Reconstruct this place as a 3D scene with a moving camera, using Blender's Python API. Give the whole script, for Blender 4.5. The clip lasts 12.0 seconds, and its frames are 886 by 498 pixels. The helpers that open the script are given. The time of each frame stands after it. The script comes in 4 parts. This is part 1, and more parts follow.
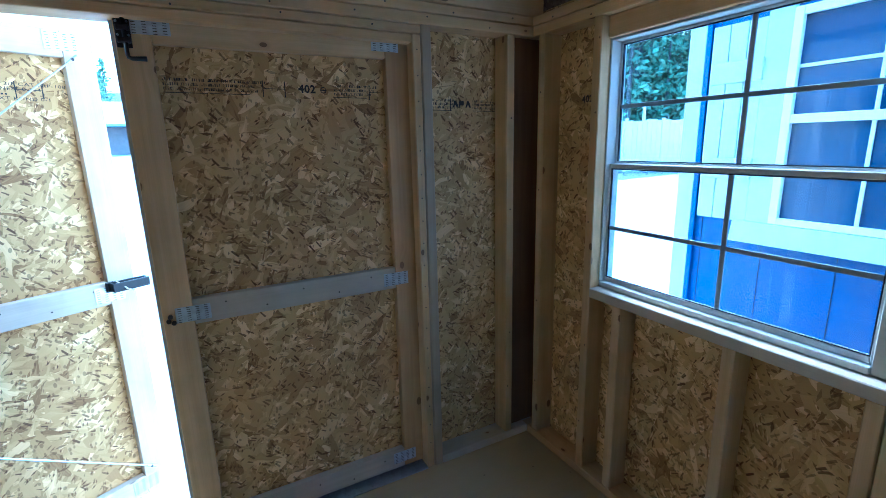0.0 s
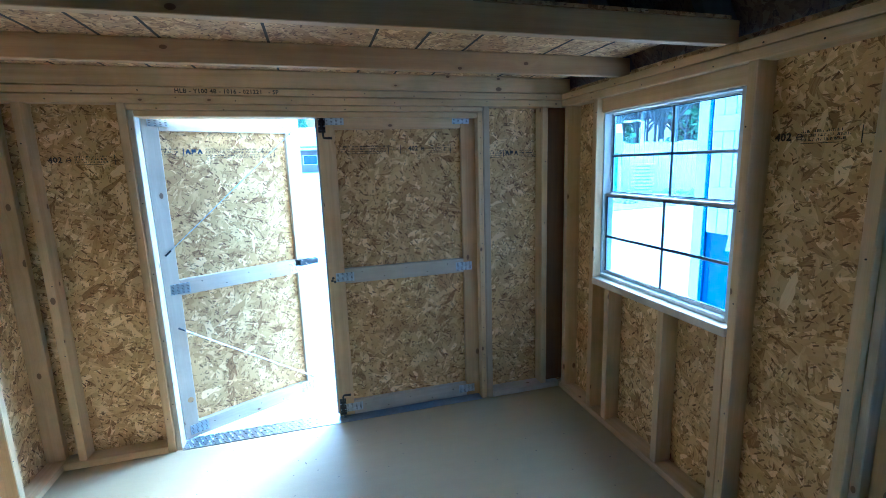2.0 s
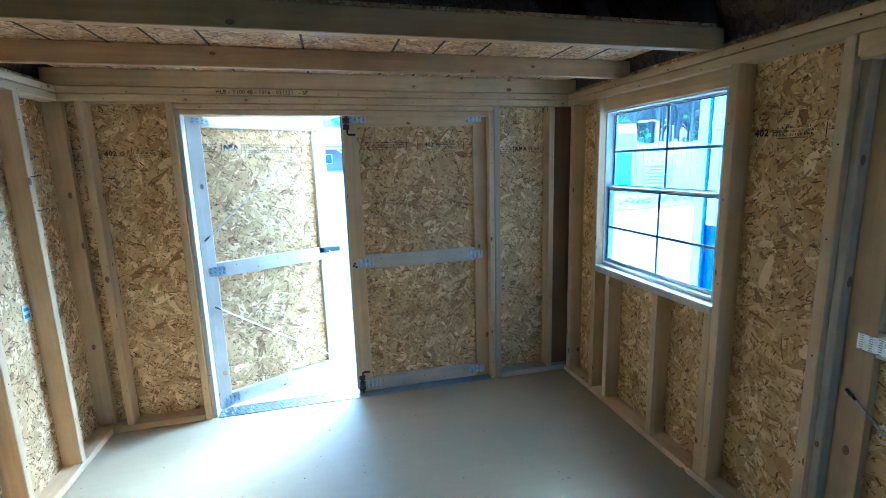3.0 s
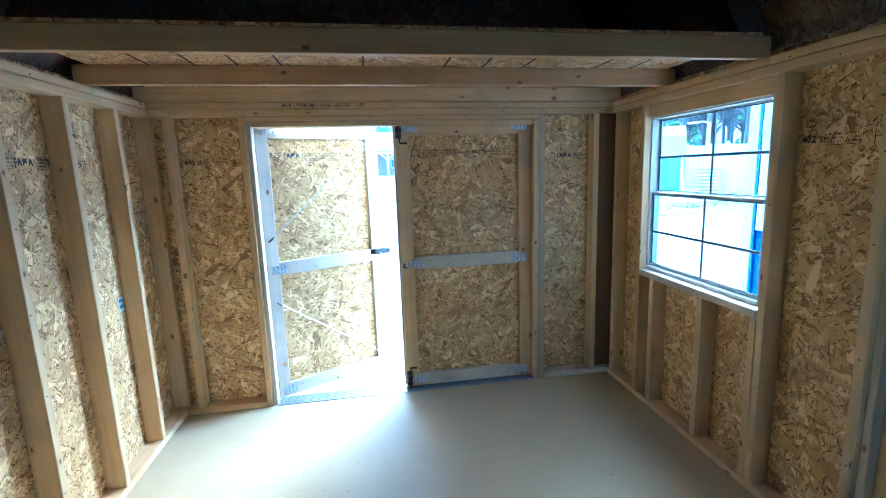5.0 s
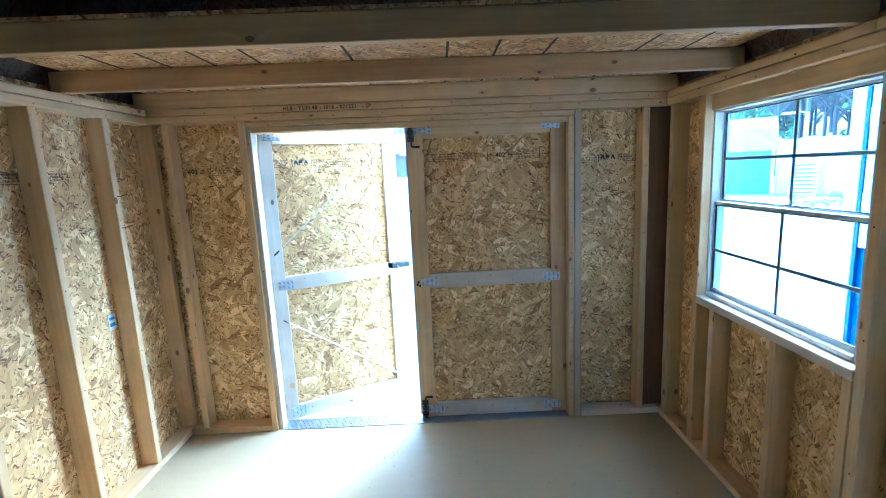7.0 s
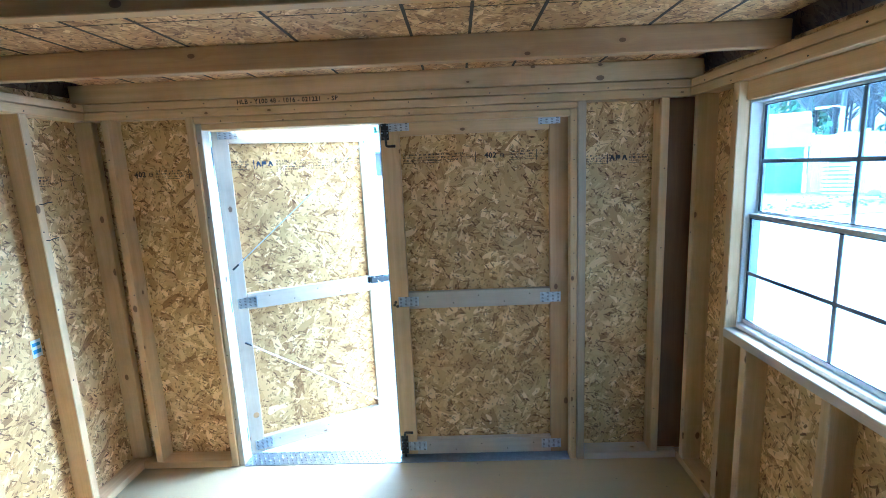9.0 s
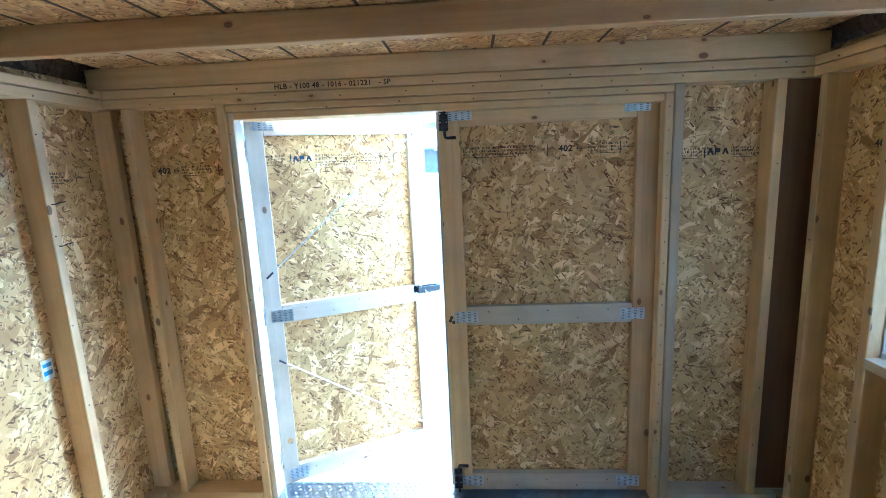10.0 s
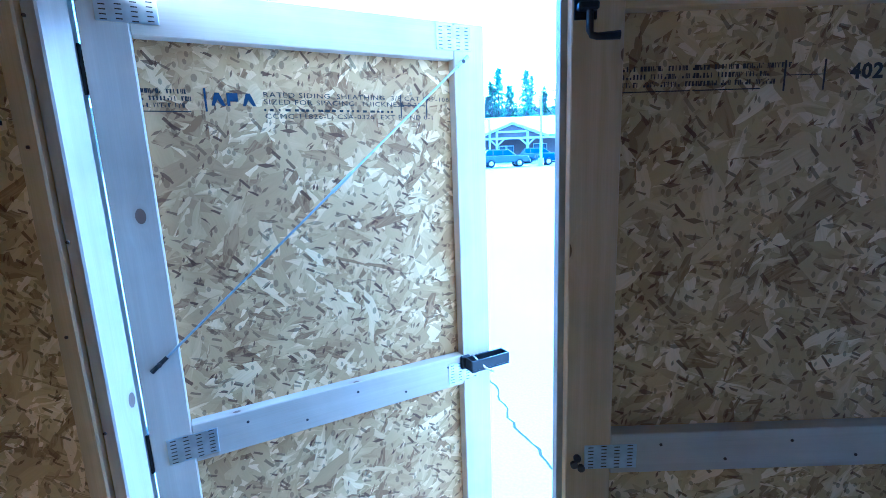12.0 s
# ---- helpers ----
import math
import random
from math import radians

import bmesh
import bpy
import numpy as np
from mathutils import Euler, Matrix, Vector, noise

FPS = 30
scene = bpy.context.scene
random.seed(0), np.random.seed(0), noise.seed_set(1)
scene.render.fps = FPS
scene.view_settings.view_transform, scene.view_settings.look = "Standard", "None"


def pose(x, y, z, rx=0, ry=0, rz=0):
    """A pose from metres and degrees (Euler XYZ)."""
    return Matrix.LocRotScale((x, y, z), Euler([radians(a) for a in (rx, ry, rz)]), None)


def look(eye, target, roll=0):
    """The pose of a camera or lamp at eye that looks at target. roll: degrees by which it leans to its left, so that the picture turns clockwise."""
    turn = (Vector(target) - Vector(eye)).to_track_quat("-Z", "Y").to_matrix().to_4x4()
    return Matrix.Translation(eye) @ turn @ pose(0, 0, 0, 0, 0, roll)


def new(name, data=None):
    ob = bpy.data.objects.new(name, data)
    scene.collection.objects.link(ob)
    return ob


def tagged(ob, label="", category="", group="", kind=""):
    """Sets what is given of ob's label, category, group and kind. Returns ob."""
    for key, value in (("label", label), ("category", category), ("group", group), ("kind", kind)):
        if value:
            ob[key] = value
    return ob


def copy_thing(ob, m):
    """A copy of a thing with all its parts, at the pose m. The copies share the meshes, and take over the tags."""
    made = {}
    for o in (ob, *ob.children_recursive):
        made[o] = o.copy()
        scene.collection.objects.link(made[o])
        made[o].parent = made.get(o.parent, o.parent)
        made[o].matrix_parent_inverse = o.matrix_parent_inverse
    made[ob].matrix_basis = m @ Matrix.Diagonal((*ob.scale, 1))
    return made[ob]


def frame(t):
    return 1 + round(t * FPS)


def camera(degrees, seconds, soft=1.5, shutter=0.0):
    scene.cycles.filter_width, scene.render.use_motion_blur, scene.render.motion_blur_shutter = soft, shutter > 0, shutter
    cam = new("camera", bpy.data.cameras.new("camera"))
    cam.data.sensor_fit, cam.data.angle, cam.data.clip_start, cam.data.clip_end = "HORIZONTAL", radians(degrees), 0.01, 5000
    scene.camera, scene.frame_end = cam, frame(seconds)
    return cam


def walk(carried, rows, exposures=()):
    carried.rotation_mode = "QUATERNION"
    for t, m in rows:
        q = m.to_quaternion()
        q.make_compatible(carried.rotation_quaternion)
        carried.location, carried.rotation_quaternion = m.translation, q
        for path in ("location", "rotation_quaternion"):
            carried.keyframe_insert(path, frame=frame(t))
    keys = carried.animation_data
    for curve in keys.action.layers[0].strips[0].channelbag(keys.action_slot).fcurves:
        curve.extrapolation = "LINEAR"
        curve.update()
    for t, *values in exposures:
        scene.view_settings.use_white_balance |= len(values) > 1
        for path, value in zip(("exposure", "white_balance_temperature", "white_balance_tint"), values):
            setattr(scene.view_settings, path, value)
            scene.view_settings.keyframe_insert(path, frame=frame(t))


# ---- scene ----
cam = camera(87.7, 12.0, 0.55)
PATH = [
    (0, (0.044, 0.005, 1.407), (0.959, 1.726, 0.959), -1.5),
    (0.5, (-0.041, -0.339, 1.468), (0.699, 1.478, 1.079), -1.4),
    (1, (-0.07, -0.575, 1.512), (0.52, 1.301, 1.145), -1.8),
    (1.5, (-0.081, -0.8, 1.524), (0.47, 1.088, 1.16), -2.0),
    (2, (-0.142, -0.992, 1.505), (0.374, 0.905, 1.143), -1.9),
    (2.5, (-0.216, -1.176, 1.489), (0.274, 0.729, 1.129), -1.9),
    (3, (-0.205, -1.212, 1.475), (0.258, 0.7, 1.114), -1.7),
    (5, (-0.269, -1.335, 1.491), (0.024, 0.614, 1.152), -2.0),
    (5.5, (-0.287, -1.327, 1.494), (-0.12, 0.636, 1.147), -2.8),
    (6, (-0.213, -1.256, 1.488), (-0.132, 0.715, 1.155), -2.6),
    (6.5, (-0.037, -1.123, 1.501), (0.011, 0.848, 1.166), -2.6),
    (7, (0.068, -1.001, 1.522), (0.074, 0.971, 1.19), -2.7),
    (7.5, (0.146, -0.768, 1.521), (0.102, 1.205, 1.194), -2.7),
    (7.7, (0.166, -0.709, 1.519), (0.131, 1.265, 1.195), -2.6),
    (9.3, (0.272, -0.553, 1.548), (0.16, 1.414, 1.203), -2.7),
    (9.5, (0.23, -0.479, 1.545), (0.087, 1.485, 1.2), -2.6),
    (10, (0.035, -0.312, 1.543), (-0.102, 1.653, 1.196), -2.6),
    (10.5, (-0.063, -0.043, 1.523), (-0.189, 1.92, 1.164), -2.5),
    (11, (-0.128, 0.234, 1.52), (-0.213, 2.198, 1.153), -2.2),
    (11.5, (-0.249, 0.562, 1.482), (-0.286, 2.528, 1.121), -2.2),
    (12, (-0.323, 0.843, 1.473), (-0.339, 2.808, 1.096), -2.2),
]
EXPOSURES = [(0.0, 4.02, 3580, -7), (0.8, 4.15, 3480, -8), (1.5, 4.38, 3440, -9), (2.5, 4.64, 3470, -10), (5.0, 4.86, 3610, -10), (7.5, 4.97, 3740, -9), (9.5, 4.98, 3820, -9), (10.5, 4.9, 3740, -9), (11.2, 4.54, 3540, -7), (12.0, 3.74, 3190, 0)]
walk(cam, [(t, look(eye, target, roll)) for t, eye, target, roll in PATH], EXPOSURES)

# ---- daylight: bright overcast sky and a soft sun behind the clouds ----
SUN_EL, SUN_AZ = 42.0, 38.0
world = bpy.data.worlds.new("overcast_sky")
scene.world = world
world.use_nodes = True
wn = world.node_tree
sky = wn.nodes.new("ShaderNodeTexSky")
sky.sky_type, sky.sun_disc = "NISHITA", False
sky.sun_elevation, sky.sun_rotation = radians(SUN_EL), radians(SUN_AZ)
sky.air_density, sky.dust_density, sky.ozone_density = 1.0, 2.5, 1.2
background = wn.nodes["Background"]
background.inputs["Strength"].default_value = 0.15
wn.links.new(sky.outputs[0], background.inputs["Color"])
sun_data = bpy.data.lights.new("sun", "SUN")
sun_data.energy, sun_data.angle, sun_data.color = 0.5, radians(110), (1.0, 0.985, 0.96)
sun = new("sun", sun_data)
sun_way = Vector((math.sin(radians(SUN_AZ)) * math.cos(radians(SUN_EL)), math.cos(radians(SUN_AZ)) * math.cos(radians(SUN_EL)), math.sin(radians(SUN_EL))))
sun.matrix_world = look(sun_way * 40, (0, 0, 0))


# ---- materials ----
class Nodes:
    """A short way to write node materials."""

    def __init__(self, name, rough=0.6, metal=0.0):
        self.mat = bpy.data.materials.new(name)
        self.mat.use_nodes = True
        self.tree = self.mat.node_tree
        self.bsdf = self.tree.nodes["Principled BSDF"]
        self.bsdf.inputs["Roughness"].default_value = rough
        self.bsdf.inputs["Metallic"].default_value = metal

    def add(self, kind, **inputs):
        n = self.tree.nodes.new("ShaderNode" + kind)
        for k, v in inputs.items():
            key = int(k[1:]) if k[0] == "i" and k[1:].isdigit() else k.replace("_", " ")
            self.put(n.inputs[key], v)
        return n

    def put(self, socket, v):
        if isinstance(v, bpy.types.NodeSocket):
            self.tree.links.new(v, socket)
        else:
            socket.default_value = v

    def math(self, op, a, b=0.0, c=0.0, clamp=False):
        n = self.add("Math", i0=a, i1=b, i2=c)
        n.operation, n.use_clamp = op, clamp
        return n.outputs[0]

    def vec(self, op, a, b=(0, 0, 0)):
        n = self.add("VectorMath", i0=a, i1=b)
        n.operation = op
        return n.outputs[0]

    def mapping(self, v, loc=(0, 0, 0), rot=0.0, scale=(1, 1, 1)):
        return self.add("Mapping", Vector=v, Location=loc, Rotation=(0, 0, rot), Scale=scale).outputs[0]

    def noise(self, v, scale, detail=3.0, rough=0.55, dist=0.0):
        return self.add("TexNoise", Vector=v, Scale=scale, Detail=detail, Roughness=rough, Distortion=dist).outputs[0]

    def voronoi(self, v, scale, metric="EUCLIDEAN", dims="2D"):
        n = self.tree.nodes.new("ShaderNodeTexVoronoi")
        n.voronoi_dimensions, n.distance = dims, metric
        self.put(n.inputs["Vector"], v)
        n.inputs["Scale"].default_value = scale
        return n.outputs["Distance"], n.outputs["Color"]

    def ramp(self, f, *stops):
        n = self.add("ValToRGB", Fac=f)
        el = n.color_ramp.elements
        while len(el) < len(stops):
            el.new(0.5)
        for e, (p, c) in zip(el, stops):
            e.position, e.color = p, (*c, 1) if len(c) == 3 else c
        return n.outputs[0]

    def mix(self, f, a, b, kind="MIX"):
        n = self.tree.nodes.new("ShaderNodeMix")
        n.data_type, n.blend_type = "RGBA", kind
        for s, v in ((n.inputs[0], f), (n.inputs[6], a), (n.inputs[7], b)):
            if isinstance(v, tuple) and len(v) == 3:
                v = (*v, 1)
            self.put(s, v)
        return n.outputs[2]

    def coords(self, shift=True):
        uv = self.add("TexCoord").outputs["UV"]
        if not shift:
            return uv
        r = self.add("ObjectInfo").outputs["Random"]
        off = self.add("CombineXYZ", X=self.math("MULTIPLY", r, 37.0), Y=self.math("MULTIPLY", r, 91.0)).outputs[0]
        return self.vec("ADD", uv, off)

    def local(self):
        return self.add("TexCoord").outputs["Object"]

    def colour(self, c):
        self.put(self.bsdf.inputs["Base Color"], (*c, 1) if isinstance(c, tuple) and len(c) == 3 else c)
        return self

    def bump(self, h, strength=0.3, distance=0.001):
        self.put(self.bsdf.inputs["Normal"], self.add("Bump", Height=h, Strength=strength, Distance=distance).outputs[0])
        return self


def osb_material(name, tint=(1, 1, 1)):
    """Oriented strand board: overlapping wood flakes lying at all angles, each with its own tone and grain."""
    m = Nodes(name, 0.72)
    uv = m.coords()
    warp = m.vec("SUBTRACT", m.add("TexNoise", Vector=uv, Scale=9.0, Detail=2.0).outputs["Color"], (0.5, 0.5, 0.5))
    uv2 = m.vec("ADD", uv, m.vec("MULTIPLY", warp, (0.022, 0.022, 0)))
    top = tone = grain = None
    sizes = ((0.3, 0.105, 0.040), (1.25, 0.090, 0.030), (2.1, 0.110, 0.034), (2.8, 0.075, 0.026), (0.85, 0.062, 0.020), (1.75, 0.050, 0.015), (2.45, 0.042, 0.012))
    for i, (ang, length, width) in enumerate(sizes):
        rot = m.mapping(uv2, (i * 3.7, i * 1.9, 0), ang)
        cell = m.mapping(rot, scale=(1.12 / length, 1.1 / width, 1))
        dist, col = m.voronoi(cell, 1.0, "MINKOWSKI" if i % 2 else "CHEBYCHEV")
        sep = m.add("SeparateColor", Color=col)
        lift = m.math("SUBTRACT", sep.outputs[0], 0.06 * (i > 3))
        fibre = m.noise(m.mapping(rot, scale=(16, 260, 1)), 1.0, 3.0, 0.65)
        t = m.math("ADD", sep.outputs[1], m.math("MULTIPLY", m.math("SUBTRACT", fibre, 0.5), 0.32))
        t = m.math("SUBTRACT", t, m.math("MULTIPLY", m.math("POWER", m.math("MINIMUM", dist, 1.0), 5.0), 0.14))
        if top is None:
            top, tone = lift, t
        else:
            over = m.math("GREATER_THAN", lift, top)
            tone = m.math("ADD", m.math("MULTIPLY", t, over), m.math("MULTIPLY", tone, m.math("SUBTRACT", 1.0, over)))
            top = m.math("MAXIMUM", lift, top)
    base = m.ramp(tone, (0.0, (0.28, 0.19, 0.10)), (0.06, (0.41, 0.305, 0.175)), (0.2, (0.465, 0.355, 0.21)), (0.45, (0.55, 0.44, 0.275)), (0.7, (0.61, 0.505, 0.335)), (0.88, (0.74, 0.66, 0.49)), (1.0, (0.82, 0.765, 0.62)))
    # dark slivers and bark specks lying on top
    for ang, length, width, cut in ((0.7, 0.036, 0.0090, 0.955), (2.2, 0.028, 0.0075, 0.95), (1.5, 0.052, 0.013, 0.97), (2.9, 0.020, 0.0070, 0.95), (1.1, 0.026, 0.0065, 0.95)):
        cell = m.mapping(m.mapping(uv2, (ang, 0, 0), ang), scale=(1 / length, 1 / width, 1))
        dist, col = m.voronoi(cell, 1.0, "CHEBYCHEV" if ang < 1.3 else "MANHATTAN")
        pick = m.math("MULTIPLY", m.math("GREATER_THAN", m.add("SeparateColor", Color=col).outputs[0], cut), m.math("LESS_THAN", dist, 0.40))
        shade = m.math("MULTIPLY_ADD", m.add("SeparateColor", Color=col).outputs[1], 0.5, 0.43)
        base = m.mix(m.math("MULTIPLY", pick, shade), base, (0.10, 0.05, 0.022))
    for size, cut, reach in ((0.011, 0.90, 0.34), (0.018, 0.93, 0.30)):
        dist, col = m.voronoi(m.mapping(uv2, (size * 90, 0, 0), 0.5, (0.62 / size, 1 / size, 1)), 1.0)
        pick = m.math("MULTIPLY", m.math("GREATER_THAN", m.add("SeparateColor", Color=col).outputs[2], cut), m.math("LESS_THAN", dist, reach))
        base = m.mix(m.math("MULTIPLY", pick, 0.55), base, (0.14, 0.085, 0.04))
    patch = m.ramp(m.noise(uv, 4.2, 3.0), (0.38, (0.0, 0.0, 0.0)), (0.68, (1.0, 1.0, 1.0)))
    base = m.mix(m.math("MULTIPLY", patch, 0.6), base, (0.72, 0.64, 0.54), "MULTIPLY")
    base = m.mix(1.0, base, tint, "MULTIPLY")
    m.colour(base)
    m.bump(m.math("ADD", top, m.math("MULTIPLY", tone, 0.4)), 0.45, 0.0012)
    return m.mat


def pine_material(name, light, dark, knots=0.42, rough=0.62):
    """Sawn softwood: long grain along u, a few knots, handling marks."""
    m = Nodes(name, rough)
    uv = m.coords()
    kd, kc = m.voronoi(m.mapping(uv, scale=(3.1, 5.2, 1)), 1.0)
    ks = m.add("SeparateColor", Color=kc)
    has = m.math("GREATER_THAN", ks.outputs[0], knots)
    near = m.math("MULTIPLY", has, m.math("SUBTRACT", 1.0, m.math("DIVIDE", kd, 0.22), clamp=True))
    bend = m.math("MULTIPLY", near, 0.028)
    sep = m.add("SeparateXYZ", Vector=uv)
    v = m.math("ADD", sep.outputs[1], bend)
    line = m.add("CombineXYZ", X=m.math("MULTIPLY", sep.outputs[0], 0.9), Y=m.math("MULTIPLY", v, 26.0)).outputs[0]
    rings = m.noise(line, 1.0, 4.0, 0.6, 0.35)
    fine = m.noise(m.mapping(uv, scale=(7, 420, 1)), 1.0, 2.0)
    f = m.math("ADD", m.math("MULTIPLY", rings, 0.75), m.math("MULTIPLY", fine, 0.25))
    base = m.ramp(f, (0.3, dark), (0.5, tuple((a + b) / 2 for a, b in zip(light, dark))), (0.68, light))
    smudge = m.noise(uv, 3.2, 4.0, 0.6)
    base = m.mix(m.ramp(smudge, (0.45, (0, 0, 0)), (0.75, (0.5, 0.5, 0.5))), base, (0.55, 0.53, 0.50), "MULTIPLY")
    core = m.math("MULTIPLY", has, m.math("LESS_THAN", kd, m.math("MULTIPLY_ADD", ks.outputs[1], 0.035, 0.022)))
    halo = m.math("MULTIPLY", has, m.math("SUBTRACT", 1.0, m.math("DIVIDE", kd, 0.085), clamp=True))
    base = m.mix(m.math("MULTIPLY", halo, 0.5), base, (0.36, 0.19, 0.085))
    base = m.mix(m.math("MULTIPLY", core, 0.8), base, (0.13, 0.065, 0.03))
    m.colour(base)
    m.bump(m.math("SUBTRACT", f, m.math("MULTIPLY", core, 0.3)), 0.25, 0.0008)
    return m.mat


def plain_material(name, c, rough=0.5, metal=0.0, vary=0.12, scale=6.0, bump=0.1, fine=60.0):
    m = Nodes(name, rough, metal)
    p = m.local()
    n = m.math("ADD", m.math("MULTIPLY", m.noise(p, scale, 4.0), 0.6), m.math("MULTIPLY", m.noise(p, fine, 2.0), 0.4))
    lo = tuple(max(0.0, a * (1 - vary)) for a in c)
    hi = tuple(min(1.0, a * (1 + vary)) for a in c)
    m.colour(m.ramp(n, (0.3, lo), (0.7, hi)))
    m.put(m.bsdf.inputs["Roughness"], m.math("MULTIPLY_ADD", n, 0.2, rough - 0.1))
    m.bump(n, bump, 0.001)
    return m.mat


def floor_material():
    m = Nodes("floor_paint", 0.42)
    p = m.local()
    big, fine, scuff = m.noise(p, 1.6, 4.0, 0.6), m.noise(p, 140.0, 2.0), m.noise(m.mapping(p, rot=0.4, scale=(3, 22, 1)), 1.0, 4.0, 0.65)
    f = m.math("ADD", m.math("MULTIPLY", big, 0.55), m.math("ADD", m.math("MULTIPLY", fine, 0.2), m.math("MULTIPLY", scuff, 0.25)))
    base = m.ramp(f, (0.3, (0.44, 0.33, 0.175)), (0.5, (0.485, 0.37, 0.20)), (0.7, (0.525, 0.41, 0.235)))
    dd, dc = m.voronoi(p, 9.0)
    speck = m.math("MULTIPLY", m.math("LESS_THAN", dd, 0.035), m.math("GREATER_THAN", m.add("SeparateColor", Color=dc).outputs[0], 0.75))
    base = m.mix(m.math("MULTIPLY", speck, 0.6), base, (0.12, 0.1, 0.08))
    m.colour(base)
    m.put(m.bsdf.inputs["Roughness"], m.math("MULTIPLY_ADD", f, 0.3, 0.45))
    m.bsdf.inputs["Specular IOR Level"].default_value = 0.28
    m.bump(m.math("ADD", fine, m.math("MULTIPLY", scuff, 0.5)), 0.12, 0.0006)
    return m.mat


def ground_material():
    m = Nodes("asphalt_lot", 0.85)
    p = m.local()
    f = m.math("ADD", m.math("MULTIPLY", m.noise(p, 0.25, 5.0), 0.6), m.math("MULTIPLY", m.noise(p, 60.0, 2.0), 0.4))
    m.colour(m.ramp(f, (0.3, (0.27, 0.267, 0.26)), (0.7, (0.35, 0.346, 0.34))))
    m.bump(f, 0.4, 0.004)
    return m.mat


def leaf_material(name, a, b):
    m = Nodes(name, 0.7)
    r = m.add("NewGeometry").outputs["Random Per Island"]
    m.colour(m.ramp(r, (0.0, a), (1.0, b)))
    return m.mat


def glass_material():
    m = Nodes("window_glass", 0.0)
    m.bsdf.inputs["Base Color"].default_value = (0.93, 0.97, 0.98, 1)
    m.bsdf.inputs["Transmission Weight"].default_value = 1.0
    m.bsdf.inputs["IOR"].default_value = 1.45
    return m.mat


OSB = osb_material("strand_board", (1.23, 1.0, 0.61))
# Dark tint paints the roof space's shade into ordinary strand board.
ROOF_OSB = osb_material("strand_board_shaded", (0.27, 0.195, 0.12))
# Browner loft board, tinted darker still for the shade overhead.
LOFT_OSB = osb_material("strand_board_brown_shaded", (1.0, 0.73, 0.40))
PINE = pine_material("sawn_pine", (0.76, 0.54, 0.27), (0.58, 0.38, 0.165))
PINE_WARM = pine_material("sawn_pine_warm", (0.61, 0.395, 0.175), (0.44, 0.26, 0.105), 0.5)
PINE_GREY = pine_material("weathered_pine", (0.56, 0.435, 0.275), (0.43, 0.305, 0.175), 0.6)
# Brown corner stud; the recess's shade is worked into its colour.
PINE_DARK = pine_material("brown_pine_shaded", (0.27, 0.135, 0.042), (0.16, 0.075, 0.025))
# Rafter pine recoloured near black in place of the unlit roof space.
ROOF_PINE = pine_material("roof_lumber_shaded", (0.13, 0.10, 0.07), (0.09, 0.065, 0.045))
PINE_PALE = pine_material("planed_pine", (0.69, 0.595, 0.455), (0.57, 0.47, 0.335), 0.66, 0.55)
FLOOR = floor_material()
GROUND = ground_material()
GALV = plain_material("galvanised_steel", (0.62, 0.64, 0.66), 0.38, 0.9, 0.2, 25.0)
# Metal darkened for the shade the closed door throws on the plate.
ALU = plain_material("aluminium_tread_shaded", (0.40, 0.41, 0.42), 0.36, 0.95, 0.12, 30.0)
BLACK = plain_material("black_powder_coat", (0.018, 0.018, 0.02), 0.42, 0.2, 0.3, 40.0)
STEEL = plain_material("zinc_rod", (0.55, 0.57, 0.6), 0.35, 0.9, 0.15, 40.0)
NAIL = plain_material("nail_steel", (0.07, 0.06, 0.055), 0.5, 0.7, 0.3, 50.0)
INK = plain_material("stamp_ink", (0.035, 0.032, 0.03), 0.75, 0.0, 0.3, 80.0)
INK_BLUE = plain_material("stamp_ink_blue", (0.03, 0.045, 0.09), 0.75, 0.0, 0.3, 80.0)
INK_FAINT = plain_material("loft_grid_ink", (0.05, 0.032, 0.018), 0.8, 0.0, 0.3, 60.0)
PEN = plain_material("marker_pen", (0.05, 0.04, 0.035), 0.7, 0.0, 0.2, 80.0)
# White vinyl greyed to carry the shade on its room side.
VINYL = plain_material("white_vinyl_shaded", (0.60, 0.60, 0.57), 0.35, 0.0, 0.04, 8.0, 0.03)
# Bars coloured grey to look backlit against the daylight.
GRILLE = plain_material("backlit_grille", (0.30, 0.33, 0.36), 0.4, 0.0, 0.08, 10.0, 0.03)
GLASS = glass_material()
STICKER = plain_material("paper_label", (0.74, 0.78, 0.80), 0.6, 0.0, 0.05, 20.0, 0.02)
STICKER_BLUE = plain_material("label_print_blue", (0.10, 0.28, 0.52), 0.6, 0.0, 0.1, 20.0, 0.02)
SIDING_BLUE = plain_material("navy_siding", (0.017, 0.06, 0.19), 0.5, 0.0, 0.14, 4.0, 0.15)
SIDING_TAN = plain_material("tan_siding", (0.45, 0.42, 0.36), 0.55, 0.0, 0.1, 4.0, 0.15)
TRIM_GREY = plain_material("pale_grey_trim", (0.52, 0.58, 0.56), 0.5, 0.0, 0.08, 5.0, 0.08)
SHUTTER = plain_material("grey_green_shutter", (0.52, 0.56, 0.53), 0.55, 0.0, 0.1, 5.0, 0.12)
# Blue in the base colour stands in for reflected sky.
DARK_GLASS = plain_material("dark_window_sky_tint", (0.035, 0.065, 0.12), 0.08, 0.0, 0.1, 2.0, 0.0)
TEAL = plain_material("teal_shed_paint", (0.17, 0.235, 0.235), 0.55, 0.0, 0.1, 3.0)
WHITE = plain_material("white_paint", (0.80, 0.80, 0.79), 0.55, 0.0, 0.06, 3.0)
